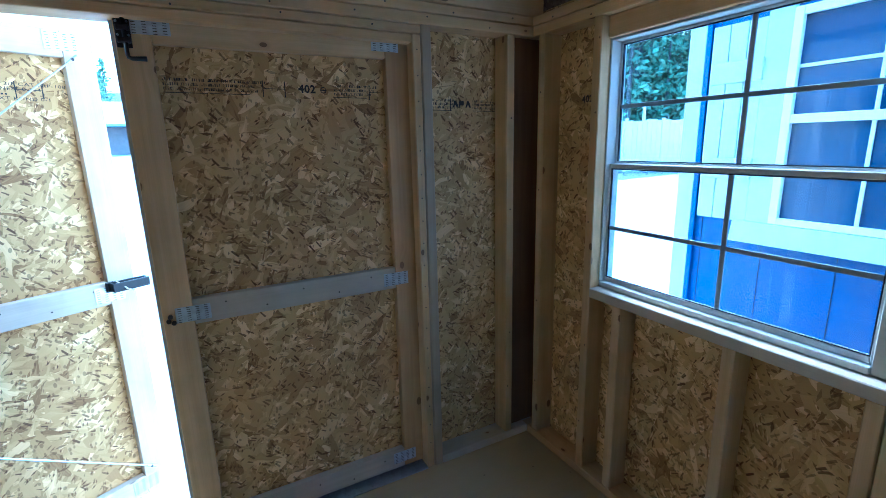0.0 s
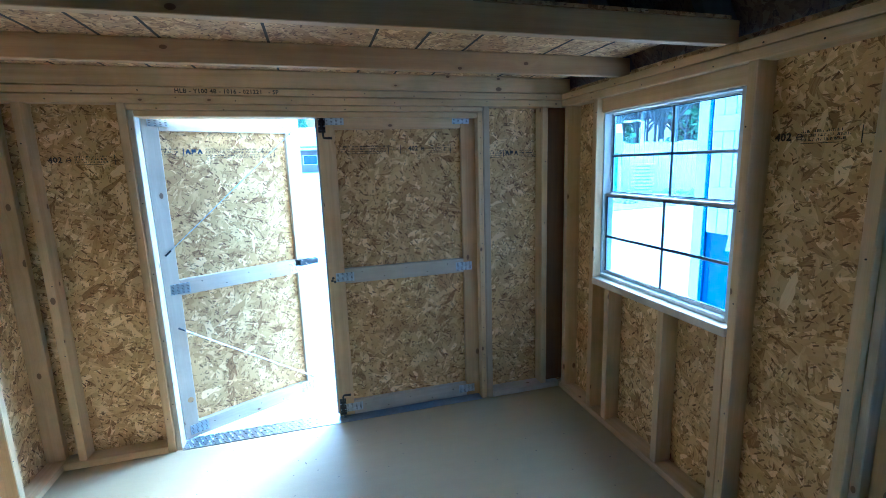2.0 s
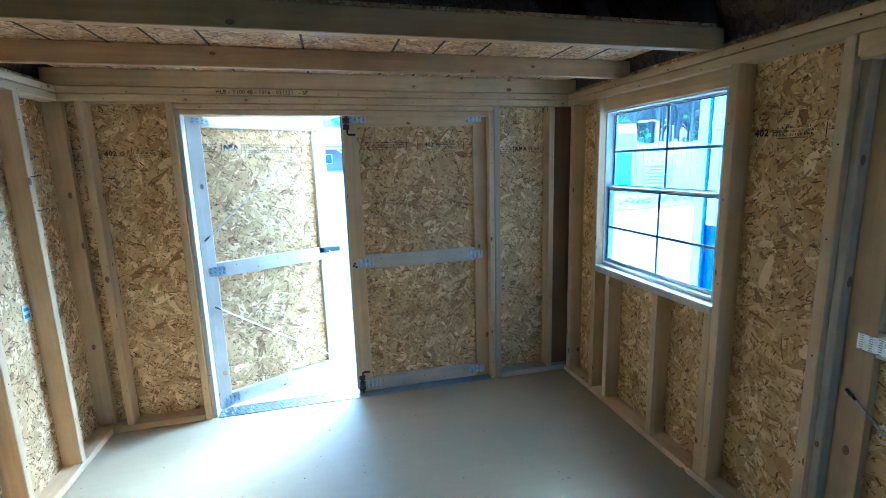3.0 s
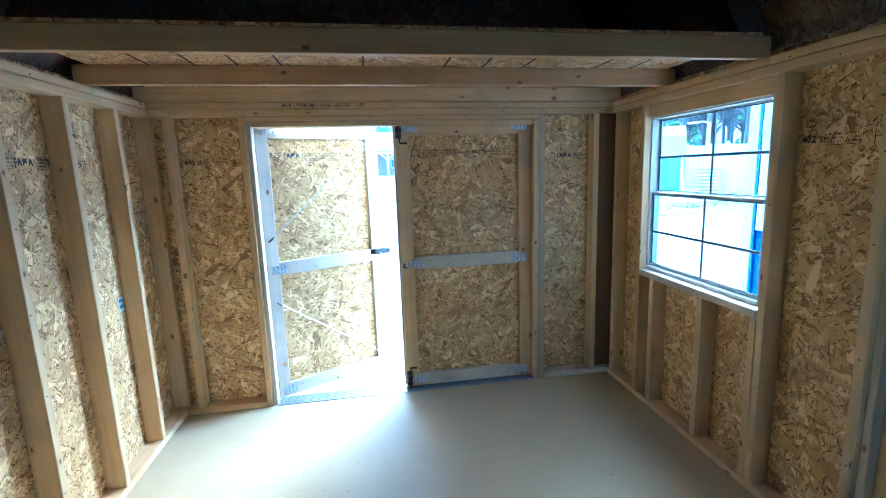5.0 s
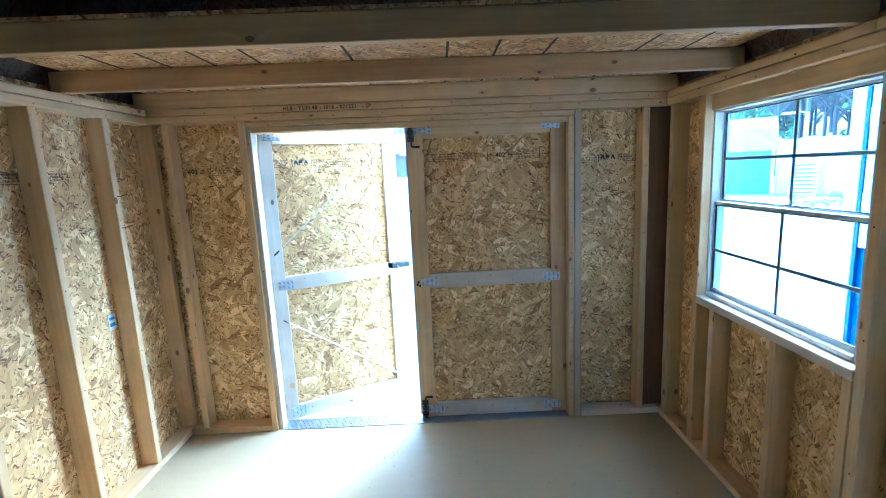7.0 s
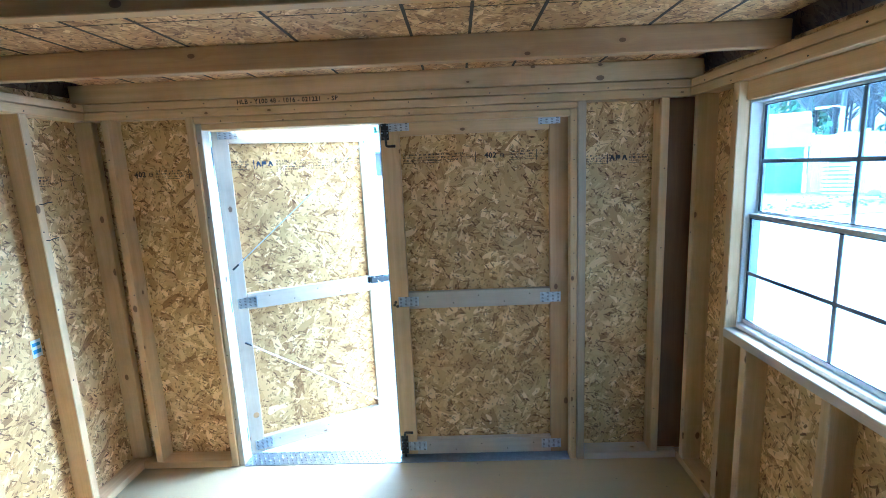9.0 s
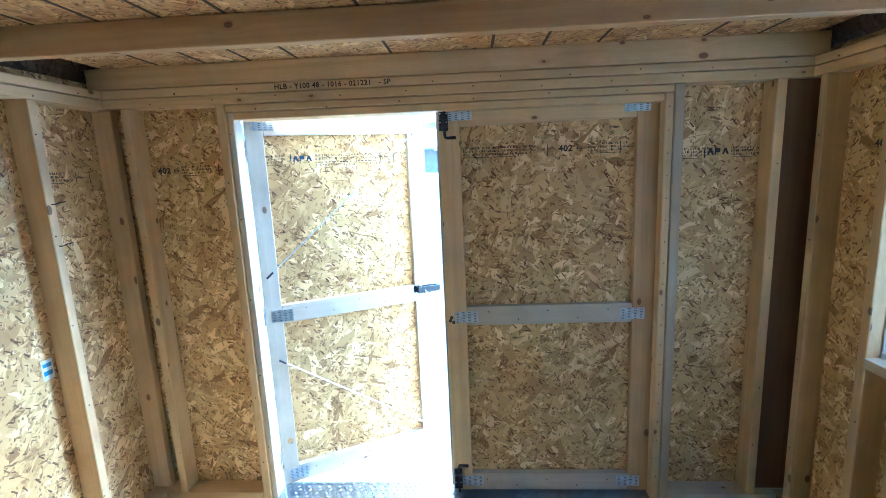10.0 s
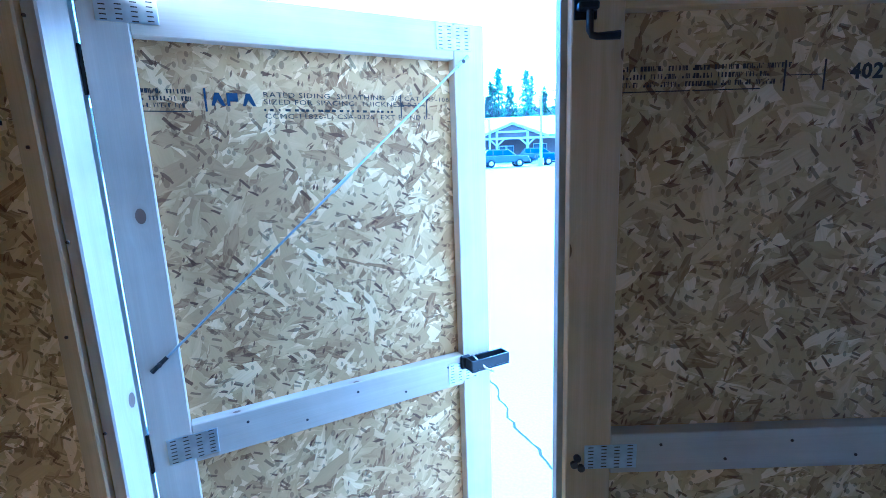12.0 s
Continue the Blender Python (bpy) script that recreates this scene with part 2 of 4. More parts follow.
SHINGLE = plain_material("pale_shingle", (0.42, 0.42, 0.41), 0.85, 0.0, 0.25, 30.0, 0.4)
GRAVEL = plain_material("dark_gravel", (0.075, 0.077, 0.078), 0.9, 0.0, 0.5, 2.0, 0.8, 30.0)
STONE = plain_material("grey_rock", (0.26, 0.25, 0.24), 0.85, 0.0, 0.35, 6.0, 0.6)
METAL_ROOF = plain_material("pale_metal_roof", (0.46, 0.60, 0.66), 0.45, 0.2, 0.08, 0.5)
BROWN_WALL = plain_material("brown_store_wall", (0.20, 0.155, 0.13), 0.7, 0.0, 0.2, 1.5)
BEAM = plain_material("pale_porch_beam", (0.66, 0.60, 0.52), 0.6, 0.0, 0.1, 2.0)
CAR_PAINT = plain_material("grey_car_paint", (0.10, 0.11, 0.125), 0.25, 0.3, 0.05, 1.0, 0.0)
TRUCK_PAINT = plain_material("dark_blue_truck_paint", (0.025, 0.05, 0.105), 0.25, 0.3, 0.05, 1.0, 0.0)
TYRE = plain_material("tyre_rubber", (0.02, 0.02, 0.021), 0.8, 0.0, 0.2, 20.0)
CHROME = plain_material("bright_metal", (0.7, 0.71, 0.72), 0.2, 1.0, 0.05, 10.0, 0.0)
BARK = plain_material("grey_bark", (0.10, 0.09, 0.08), 0.9, 0.0, 0.35, 5.0, 0.5)
NEEDLES = leaf_material("pine_needles", (0.09, 0.14, 0.07), (0.20, 0.26, 0.13))
TWIGS = leaf_material("bare_twigs", (0.07, 0.06, 0.055), (0.12, 0.105, 0.095))
# Leaf litter, with the shade beneath the trees mixed into its colour.
HILL = plain_material("shaded_wood_floor", (0.03, 0.032, 0.03), 0.95, 0.0, 0.5, 0.3, 0.3, 3.0)
TAR = plain_material("crack_shadow", (0.03, 0.03, 0.03), 0.9, 0.0, 0.2, 20.0)


# ---- geometry helpers ----
def box(bm, x0, x1, y0, y1, z0, z1):
    v = [bm.verts.new((x, y, z)) for z in (z0, z1) for y in (y0, y1) for x in (x0, x1)]
    for f in ((0, 2, 3, 1), (4, 5, 7, 6), (0, 1, 5, 4), (2, 6, 7, 3), (0, 4, 6, 2), (1, 3, 7, 5)):
        bm.faces.new([v[i] for i in f])
    return v


def tube(bm, path, radius, sides=8, caps=True):
    """A round bar through the points of path; radius may be a list."""
    rings = []
    for i, p in enumerate(path):
        p = Vector(p)
        d = (Vector(path[min(i + 1, len(path) - 1)]) - Vector(path[max(i - 1, 0)])).normalized()
        a = d.cross(Vector((0.31, 0.17, 0.93))).normalized()
        b = d.cross(a)
        r = radius[i] if isinstance(radius, (list, tuple)) else radius
        rings.append([bm.verts.new(p + (a * math.cos(2 * math.pi * k / sides) + b * math.sin(2 * math.pi * k / sides)) * r) for k in range(sides)])
    for one, two in zip(rings, rings[1:]):
        for k in range(sides):
            bm.faces.new((one[k], one[(k + 1) % sides], two[(k + 1) % sides], two[k]))
    if caps:
        bm.faces.new(rings[0][::-1])
        bm.faces.new(rings[-1])


def prism(bm, outline, axis, lo, hi):
    """An outline of (a, b) pairs pushed along axis from lo to hi."""
    def at(a, b, c):
        return {"x": (c, a, b), "y": (a, c, b), "z": (a, b, c)}[axis]
    one = [bm.verts.new(at(a, b, lo)) for a, b in outline]
    two = [bm.verts.new(at(a, b, hi)) for a, b in outline]
    n = len(outline)
    bm.faces.new(one)
    bm.faces.new(two[::-1])
    for i in range(n):
        bm.faces.new((one[i], two[i], two[(i + 1) % n], one[(i + 1) % n]))


def uv_metres(bm):
    """UVs in metres, u along the longest side, so that wood grain runs along the piece."""
    lay = bm.loops.layers.uv.verify()
    co = [v.co for v in bm.verts]
    size = [max(c[i] for c in co) - min(c[i] for c in co) for i in range(3)]
    long_axis = size.index(max(size))
    for f in bm.faces:
        n = [abs(a) for a in f.normal]
        k = n.index(max(n))
        axes = [i for i in range(3) if i != k]
        if axes[1] == long_axis:
            axes = axes[::-1]
        for lp in f.loops:
            lp[lay].uv = (lp.vert.co[axes[0]], lp.vert.co[axes[1]] + 0.13 * k)


LEAN = 0.009


def part(name, bm, material, parent=None, label="", bevel=0.0, lean=False, smooth=False):
    """Links a bmesh as one mesh object under a thing or a part."""
    bmesh.ops.recalc_face_normals(bm, faces=bm.faces)
    if bevel:
        bmesh.ops.bevel(bm, geom=list(bm.edges), offset=bevel, segments=1, affect="EDGES", profile=0.5)
    if lean:
        for v in bm.verts:
            if v.co.z > 1.76:
                v.co.z -= LEAN * v.co.x
    bm.normal_update()
    uv_metres(bm)
    me = bpy.data.meshes.new(name)
    bm.to_mesh(me)
    bm.free()
    me.materials.append(material)
    if smooth:
        for p in me.polygons:
            p.use_smooth = True
    ob = new(name, me)
    if parent is not None:
        ob.parent = parent
    if label:
        ob["label"] = label
    return ob


def thing(name, label, category, group="", kind="", at=None):
    ob = new(name)
    if at is not None:
        ob.matrix_basis = at
    return tagged(ob, label, category, group, kind)


def board(parent, name, x0, x1, y0, y1, z0, z1, material=None, label="", bevel=0.003, lean=True):
    bm = bmesh.new()
    box(bm, x0, x1, y0, y1, z0, z1)
    return part(name, bm, material or PINE, parent, label, bevel, lean)


def nails(parent, spots, axis, face, size=0.0032):
    """Driven nail heads, one small disc each, standing a hair proud of a face."""
    for a, b in spots:
        bm = bmesh.new()
        ring = [(a + size * math.cos(k * math.pi / 3), b + size * math.sin(k * math.pi / 3)) for k in range(6)]
        prism(bm, ring, axis, face - 0.0012, face + 0.0012)
        part("nail_head", bm, NAIL, parent)


def words(parent, text, size, m, material=None, name="stamp", spread=1.0):
    cu = bpy.data.curves.new(name, "FONT")
    cu.body, cu.size, cu.extrude, cu.resolution_u, cu.space_character = text, size, 0.0002, 2, spread
    if name in ("handwriting", "stamp"):
        cu.offset = 0.0012 if name == "stamp" else 0.0007
    cu.materials.append(material or INK)
    ob = new(name, cu)
    ob.parent = parent
    ob.matrix_basis = m
    return ob


def stamp(parent, m, parts=("mark", "lines", "402"), faint=False):
    """The mill's grade stamp along a board: a bold mark, rows of small print, a mill number and end ticks.
    m places it: x along the board, z out of the board's face."""
    def bars(name, rects, material):
        bm = bmesh.new()
        for x0, x1, y0, y1 in rects:
            box(bm, x0, x1, y0, y1, 0.0, 0.0005)
        ob = part(name, bm, material, parent)
        ob.matrix_basis = m
    rng = random.Random(len(parent.children) + 7)
    for what in parts:
        kind, x = what
        at = m @ Matrix.Translation((x, 0, 0.0004))
        if kind == "mark":
            bm = bmesh.new()
            for k in range(3):
                o = x + 0.030 * k
                if k == 1:
                    prism(bm, [(o, 0), (o + 0.006, 0), (o + 0.006, 0.026), (o, 0.026)], "z", 0, 0.0005)
                    prism(bm, [(o + 0.006, 0.009), (o + 0.022, 0.009), (o + 0.022, 0.026), (o + 0.006, 0.026)], "z", 0, 0.0005)
                else:
                    prism(bm, [(o, 0), (o + 0.006, 0), (o + 0.012, 0.012), (o + 0.020, 0), (o + 0.027, 0), (o + 0.0165, 0.026), (o + 0.008, 0.026)], "z", 0, 0.0005)
            prism(bm, [(x - 0.012, -0.012), (x - 0.008, -0.012), (x - 0.008, 0.034), (x - 0.012, 0.034)], "z", 0, 0.0005)
            ob = part("stamp_mark", bm, INK_BLUE if not faint else INK, parent)
            ob.matrix_basis = m
        elif kind == "402":
            words(parent, "402", 0.036, at, spread=1.1)
            bm = bmesh.new()
            ring = [(x + 0.085 + 0.011 * math.cos(a * math.pi / 6), 0.010 + 0.011 * math.sin(a * math.pi / 6)) for a in range(12)]
            inner = [(x + 0.085 + 0.008 * math.cos(a * math.pi / 6), 0.010 + 0.008 * math.sin(a * math.pi / 6)) for a in range(12)]
            for k in range(12):
                j = (k + 1) % 12
                bm.faces.new([bm.verts.new((*q, 0.0005)) for q in (ring[k], ring[j], inner[j], inner[k])])
            box(bm, x + 0.074, x + 0.096, 0.008, 0.012, 0, 0.0005)
            ob = part("stamp_ring", bm, INK, parent)
            ob.matrix_basis = m
        elif kind == "print":
            rows = ("RATED SIDING  SHEATHING  3/8 CAT PRP-108", "SIZED FOR SPACING  THICKNESS 0.354", "", "CCMC-11826-L  CSA-0325  EXT BOND 0-1")
            for k, row in enumerate(rows):
                if row:
                    words(parent, row, 0.0150, m @ Matrix.Translation((x, 0.020 - 0.0150 * k, 0.0004)) @ Matrix.Diagonal((1.36, 1, 1, 1)), name="stamp_print", spread=1.1)
            rects, u = [], x
            while u < x + 0.30:
                w = rng.uniform(0.003, 0.012)
                rects.append((u, u + w, -0.0095, -0.0045))
                u += w + rng.uniform(0.002, 0.012)
            bars("stamp_rows", rects, INK)
        elif kind == "rows":
            rects = []
            for k in range(3):
                u, end = x, x + (0.13 if x < -0.04 else 0.15) - rng.uniform(0, 0.03)
                while u < end:
                    for j in range(rng.randint(3, 8)):
                        h, low = rng.choice((0.0085, 0.0085, 0.004)), 0.022 - 0.0135 * k
                        rects.append((u, u + rng.choice((0.0016, 0.0028)), low, low + h))
                        if rng.random() < 0.5:
                            rects.append((u + 0.003, u + 0.0048, low + rng.choice((0, 0.0065)), low + 0.0085))
                        u += 0.0062
                    u += 0.006
            rects.append((x, x + 0.12, -0.0135, -0.0115))
            bars("stamp_rows", rects, INK)
        elif kind == "ticks":
            bars("stamp_ticks", [(x, x + 0.003, -0.018, 0.034), (x, x + 0.07, 0.008, 0.0095), (x + 0.07, x + 0.073, -0.018, 0.034)], INK)


def frame_at(x, y, z, right, out):
    """A pose whose x runs along right, z along out and y upwards."""
    r, o = Vector(right), Vector(out)
    u = o.cross(r)
    return Matrix(((r.x, u.x, o.x, x), (r.y, u.y, o.y, y), (r.z, u.z, o.z, z), (0, 0, 0, 1)))


def nail_plate(parent, m, w=0.094, h=0.046):
    """A toothed steel connector plate: thin sheet with columns of punched slots. m: x along, z out of the wood."""
    bm = bmesh.new()
    box(bm, -w / 2, w / 2, -h / 2, h / 2, 0, 0.0014)
    plate = part("nail_plate", bm, GALV, parent, "galvanised toothed steel plate", 0.0004)
    plate.matrix_basis = m
    bm = bmesh.new()
    nx, ny = 4, 7
    for i in range(nx):
        for j in range(ny):
            x, y = (i + 0.5) / nx * w - w / 2, (j + 0.5) / ny * h - h / 2 + (0.0012 if i % 2 else -0.0012)
            box(bm, x - 0.0058, x + 0.0048, y - 0.0010, y + 0.0010, 0.0010, 0.0018)
    part("tooth_slots", bm, NAIL, plate)
    return plate


# ---- the shed: floor, walls, loft and roof ----
FY, OY = 1.617, 1.706          # front wall: stud faces, sheathing face
RX, ORX = 1.347, 1.436         # right wall
LX, OLX = -1.512, -1.601       # left wall
BACK = -3.15
TOP, CAP = 1.833, 1.909        # under the plates, top of the plates
W = 0.038

floor = thing("floor", "smooth beige-grey painted shed floor with scuffs", "floor", kind="structure")
board(floor, "floor_deck", -1.66, 1.50, BACK - 0.05, 1.70, -0.02, 0.0, FLOOR, bevel=0.0, lean=False)
board(floor, "floor_rim", -1.66, 1.50, BACK - 0.05, 1.72, -0.13, -0.021, PINE_GREY, bevel=0.0, lean=False)

front = thing("wall_front", "stud wall with strand board sheathing and a double door opening", "wall", kind="structure")
for x0, x1, mat in ((-1.438, -1.400, PINE), (-1.022, -0.984, PINE), (0.836, 0.874, PINE_GREY), (1.215, 1.253, PINE)):
    z0 = 0.0 if mat is PINE_GREY or x0 == -1.022 else W
    board(front, "stud", x0, x1, FY, OY, z0, TOP, mat)
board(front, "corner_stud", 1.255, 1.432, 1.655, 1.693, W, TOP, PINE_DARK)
board(front, "door_jamb", -0.982, -0.955, FY + 0.010, 1.697, 0.0, 1.800, PINE_PALE)
board(front, "door_jamb", 0.802, 0.834, FY + 0.006, 1.738, 0.0, 1.800, PINE)
board(front, "door_head", -0.955, 0.802, FY + 0.012, 1.738, 1.770, 1.800, PINE)
board(front, "door_header", -0.982, 0.834, FY + 0.001, OY, 1.8025, TOP - 0.003, PINE)
board(front, "bottom_plate", -1.512, -1.024, FY - 0.003, OY, 0.0, W)
board(front, "bottom_plate", 0.876, 1.347, FY - 0.003, OY, 0.0, W, PINE_PALE)
board(front, "top_plate", -1.512, 1.347, FY - 0.002, OY, TOP, TOP + W)
plate2 = board(front, "top_plate", -1.512, 1.347, FY + 0.001, OY, TOP + W + 0.0035, CAP)
rim = board(front, "rim_joist", -1.57, 1.40, FY + 0.002, FY + W, CAP + 0.004, 1.998, PINE)
for x0, x1, z0, z1 in ((-1.612, -0.984, 0.0, 2.0), (0.836, 1.447, 0.0, 2.0), (-0.984, 0.836, 1.79, 2.0)):
    board(front, "sheathing", x0, x1, OY, OY + 0.011, z0, z1, OSB, bevel=0.0)
    board(front, "siding", x0 - 0.01, x1 + 0.01, OY + 0.012, OY + 0.026, z0 - 0.12 if z0 == 0 else z0, z1, SIDING_TAN, bevel=0.0)
nails(front, [(-1.003, 0.2 + 0.33 * k) for k in range(5)] + [(-0.968, 0.28 + 0.36 * k) for k in range(5)], "y", FY - 0.0005)
nails(front, [(0.818, 0.12 + 0.09 * k) for k in range(19)], "y", FY + 0.0055, 0.0026)
for k in range(10):
    x = -1.3 + 0.27 * k
    nails(front, [(x, TOP + 0.014 - LEAN * x + 0.006 * (k % 3)), (x + 0.11, TOP + W + 0.012 - LEAN * x + 0.008 * (k % 2))], "y", FY - 0.0015)
nails(front, [(-0.85 + 0.3 * k, 1.817 - 0.008 * (k % 2)) for k in range(6)], "y", FY)

left = thing("wall_left", "stud wall with strand board sheathing and bare studs", "wall", kind="structure")
for k in range(12):
    y = 1.275 - 0.4025 * k
    if y > BACK + 0.1:
        board(left, "stud", OLX, LX, y, y + W, W, TOP, PINE)
board(left, "stud", OLX, LX, 1.655, 1.693, W, TOP, PINE)
board(left, "stud", OLX, LX, BACK, BACK + W, W, TOP, PINE)
board(left, "bottom_plate", OLX, LX + 0.002, BACK, 1.706, 0.0, W)
board(left, "top_plate", OLX, LX + 0.003, BACK, 1.706, TOP, TOP + W)
board(left, "top_plate", OLX, LX + 0.001, BACK, 1.706, TOP + W + 0.0035, CAP)
for y0, y1 in ((0.487, 1.706), (-0.733, 0.485), (-1.953, -0.735), (BACK, -1.955)):
    board(left, "sheathing", OLX - 0.011, OLX, y0, y1, 0.0, 1.95, OSB, bevel=0.0)
board(left, "siding", OLX - 0.026, OLX - 0.012, BACK - 0.02, 1.73, -0.12, 1.95, SIDING_TAN, bevel=0.0)

right = thing("wall_right", "stud wall with strand board sheathing, window opening and side door", "wall", kind="structure")
WY0, WY1, WZ0, WZ1 = 0.402, 1.250, 0.850, 1.748
for y0, z0, z1 in ((1.545, W, TOP), (1.250, W, TOP), (0.316, W, TOP), (-0.097, W, TOP), (1.100, W, 0.806), (0.690, W, 0.806), (0.357, W, 0.806),
                   (-1.10, W, TOP), (-1.5, W, TOP), (-1.9, W, TOP), (-2.3, W, TOP), (-2.7, W, TOP), (BACK, W, TOP)):
    board(right, "stud" if z1 > 1 else "cripple_stud", RX, ORX, y0, y0 + W, z0, z1, PINE)
board(right, "window_stool", RX - 0.007, ORX, 0.356, 1.248, 0.807, 0.845, PINE_PALE)
board(right, "window_header", RX + 0.030, RX + 0.068, 0.356, 1.248, 1.748, TOP - 0.001, PINE)
board(right, "window_header", RX + 0.070, ORX - 0.001, 0.356, 1.248, 1.748, TOP - 0.001, PINE)
board(right, "bottom_plate", RX - 0.002, ORX, -0.097, FY - 0.004, 0.0, W)
board(right, "bottom_plate", RX - 0.002, ORX, BACK, -1.062, 0.0, W)
board(right, "top_plate", RX - 0.003, ORX, BACK, 1.706, TOP, TOP + W)
board(right, "top_plate", RX - 0.001, ORX, 0.40, 1.706, TOP + W + 0.0035, CAP)
board(right, "top_plate", RX - 0.0015, ORX, BACK, 0.398, TOP + W + 0.0035, CAP)
for y0, y1, z0, z1 in ((-0.097, 1.706, 0.0, WZ0), (WY1, 1.706, WZ0, 1.95), (-0.097, WY0, WZ0, 1.95), (WY0, WY1, WZ1, 1.95), (BACK, -1.07, 0.0, 1.95), (-1.07, -0.097, 1.76, 1.95)):
    board(right, "sheathing", ORX, ORX + 0.011, y0, y1, z0, z1, OSB, bevel=0.0)
    board(right, "siding", ORX + 0.012, ORX + 0.026, y0, y1, z0 - 0.12 if z0 == 0 else z0, z1, SIDING_TAN, bevel=0.0)
board(right, "door_header", RX + 0.002, ORX, -1.062, -0.099, 1.745, TOP - 0.001, PINE)
board(right, "door_jamb", RX + 0.022, ORX + 0.03, -0.128, -0.099, 0.0, 1.743, PINE_GREY)
board(right, "door_jamb", RX + 0.022, ORX + 0.03, -1.062, -1.036, 0.0, 1.743, PINE_GREY)

back = thing("wall_back", "stud wall with strand board sheathing", "wall", kind="structure")
# Opening left for the unseen window that is added as fill light.
for x0, x1, z0, z1 in ((OLX, ORX, 0.0, 0.85), (OLX, ORX, 1.748, 2.0), (OLX, 0.776, 0.85, 1.748), (1.243, ORX, 0.85, 1.748)):
    board(back, "sheathing", x0, x1, BACK - 0.012, BACK, z0, z1, OSB, bevel=0.0)
for x in (-1.50, -1.10, -0.70, -0.30, 0.10, 0.45, 0.737, 1.244):
    board(back, "stud", x, x + W, BACK + 0.001, BACK + 0.09, W, TOP, PINE)
board(back, "window_stool", 0.776, 1.243, BACK + 0.001, BACK + 0.09, 0.807, 0.845, PINE_PALE)
board(back, "bottom_plate", LX, RX, BACK + 0.001, BACK + 0.09, 0.0, W)
board(back, "top_plate", LX, RX, BACK + 0.001, BACK + 0.09, TOP, CAP)

# joists carry a small loft floor over the doors
for y in (1.060, 0.449, -1.4, -2.3):
    joist = thing("ceiling_joist", "rough pine joist spanning wall to wall", "joist", "ceiling joists", "structure")
    board(joist, "beam", -1.56, 1.40, y, y + W, CAP + 0.002, 1.998, PINE_WARM)
loft = thing("loft_floor", "strand board loft floor with printed grid lines", "loft", kind="structure")
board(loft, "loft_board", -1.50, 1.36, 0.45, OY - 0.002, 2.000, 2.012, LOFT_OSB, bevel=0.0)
for x in (-1.24, -1.04, -0.85, -0.655, -0.27, 0.128, 0.326, 0.537, 0.93, 1.13):
    board(loft, "grid_line", x - 0.0052, x + 0.0052, 0.487, FY - 0.002, 1.9985, 1.9999, INK_FAINT, bevel=0.0)
for y in (1.245, 0.80):
    board(loft, "grid_line", -1.49, 1.35, y - 0.0015, y + 0.0015, 1.9990, 1.9999, INK_FAINT, bevel=0.0)

roof = thing("ceiling", "gambrel roof boards above the joists, coloured dark for roof-space shade", "roof", kind="structure")
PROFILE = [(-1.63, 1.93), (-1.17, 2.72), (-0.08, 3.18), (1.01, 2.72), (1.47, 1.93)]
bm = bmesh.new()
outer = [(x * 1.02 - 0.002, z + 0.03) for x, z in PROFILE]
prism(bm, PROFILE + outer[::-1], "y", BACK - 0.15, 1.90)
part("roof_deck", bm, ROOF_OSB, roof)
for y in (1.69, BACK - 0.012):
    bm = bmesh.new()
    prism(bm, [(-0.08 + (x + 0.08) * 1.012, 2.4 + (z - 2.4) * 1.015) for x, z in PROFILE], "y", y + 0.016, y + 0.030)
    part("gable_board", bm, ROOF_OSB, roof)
for y in (1.10, 0.49, -0.12, -0.73, -1.34, -1.95, -2.56):
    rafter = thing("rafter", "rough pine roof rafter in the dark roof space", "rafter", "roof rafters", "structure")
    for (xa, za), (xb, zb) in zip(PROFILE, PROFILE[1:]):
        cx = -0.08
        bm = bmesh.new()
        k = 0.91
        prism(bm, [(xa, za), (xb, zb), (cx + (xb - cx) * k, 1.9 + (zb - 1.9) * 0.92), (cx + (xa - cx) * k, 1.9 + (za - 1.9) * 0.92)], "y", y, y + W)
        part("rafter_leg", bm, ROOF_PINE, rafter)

# nails in the faces of studs and plates
rng = random.Random(31)
for k in range(4):
    y = 1.294 - 0.4025 * k
    nails(left, [(y + rng.uniform(-0.012, 0.012), z + rng.uniform(-0.05, 0.05)) for z in (0.32, 0.66, 1.05, 1.33, 1.70)], "x", LX)
nails(right, [(1.269 + rng.uniform(-0.012, 0.012), z) for z in (0.25, 0.6, 1.1, 1.5, 1.75)] + [(0.335 + rng.uniform(-0.012, 0.012), z) for z in (0.2, 0.5, 0.95, 1.3, 1.6)] + [(-0.078, z) for z in (0.4, 0.8, 1.2, 1.5)], "x", RX)
nails(right, [(1.564, z) for z in (0.3, 0.7, 1.2, 1.6)], "x", RX)
nails(right, [(1.5 - 0.2 * k, TOP - LEAN * RX + (0.012 if k % 2 else 0.05)) for k in range(9)], "x", RX - 0.003)
nails(left, [(1.5 - 0.2 * k, TOP - LEAN * LX + (0.012 if k % 2 else 0.05)) for k in range(9)], "x", LX + 0.003)
nails(front, [(-1.419 + rng.uniform(-0.01, 0.01), z) for z in (0.25, 0.62, 0.98, 1.3, 1.66)] + [(1.234 + rng.uniform(-0.01, 0.01), z) for z in (0.28, 0.55, 1.12, 1.5)], "y", FY)

# writing on the front top plate
words(plate2, "HLB - Y100 48 - 1016 - 021221   - SP", 0.029, frame_at(-0.762, FY - 0.0003, TOP + W + 0.013 + LEAN * 0.6, (1, 0, -LEAN), (0, -1, 0)), PEN, "handwriting", 1.08)

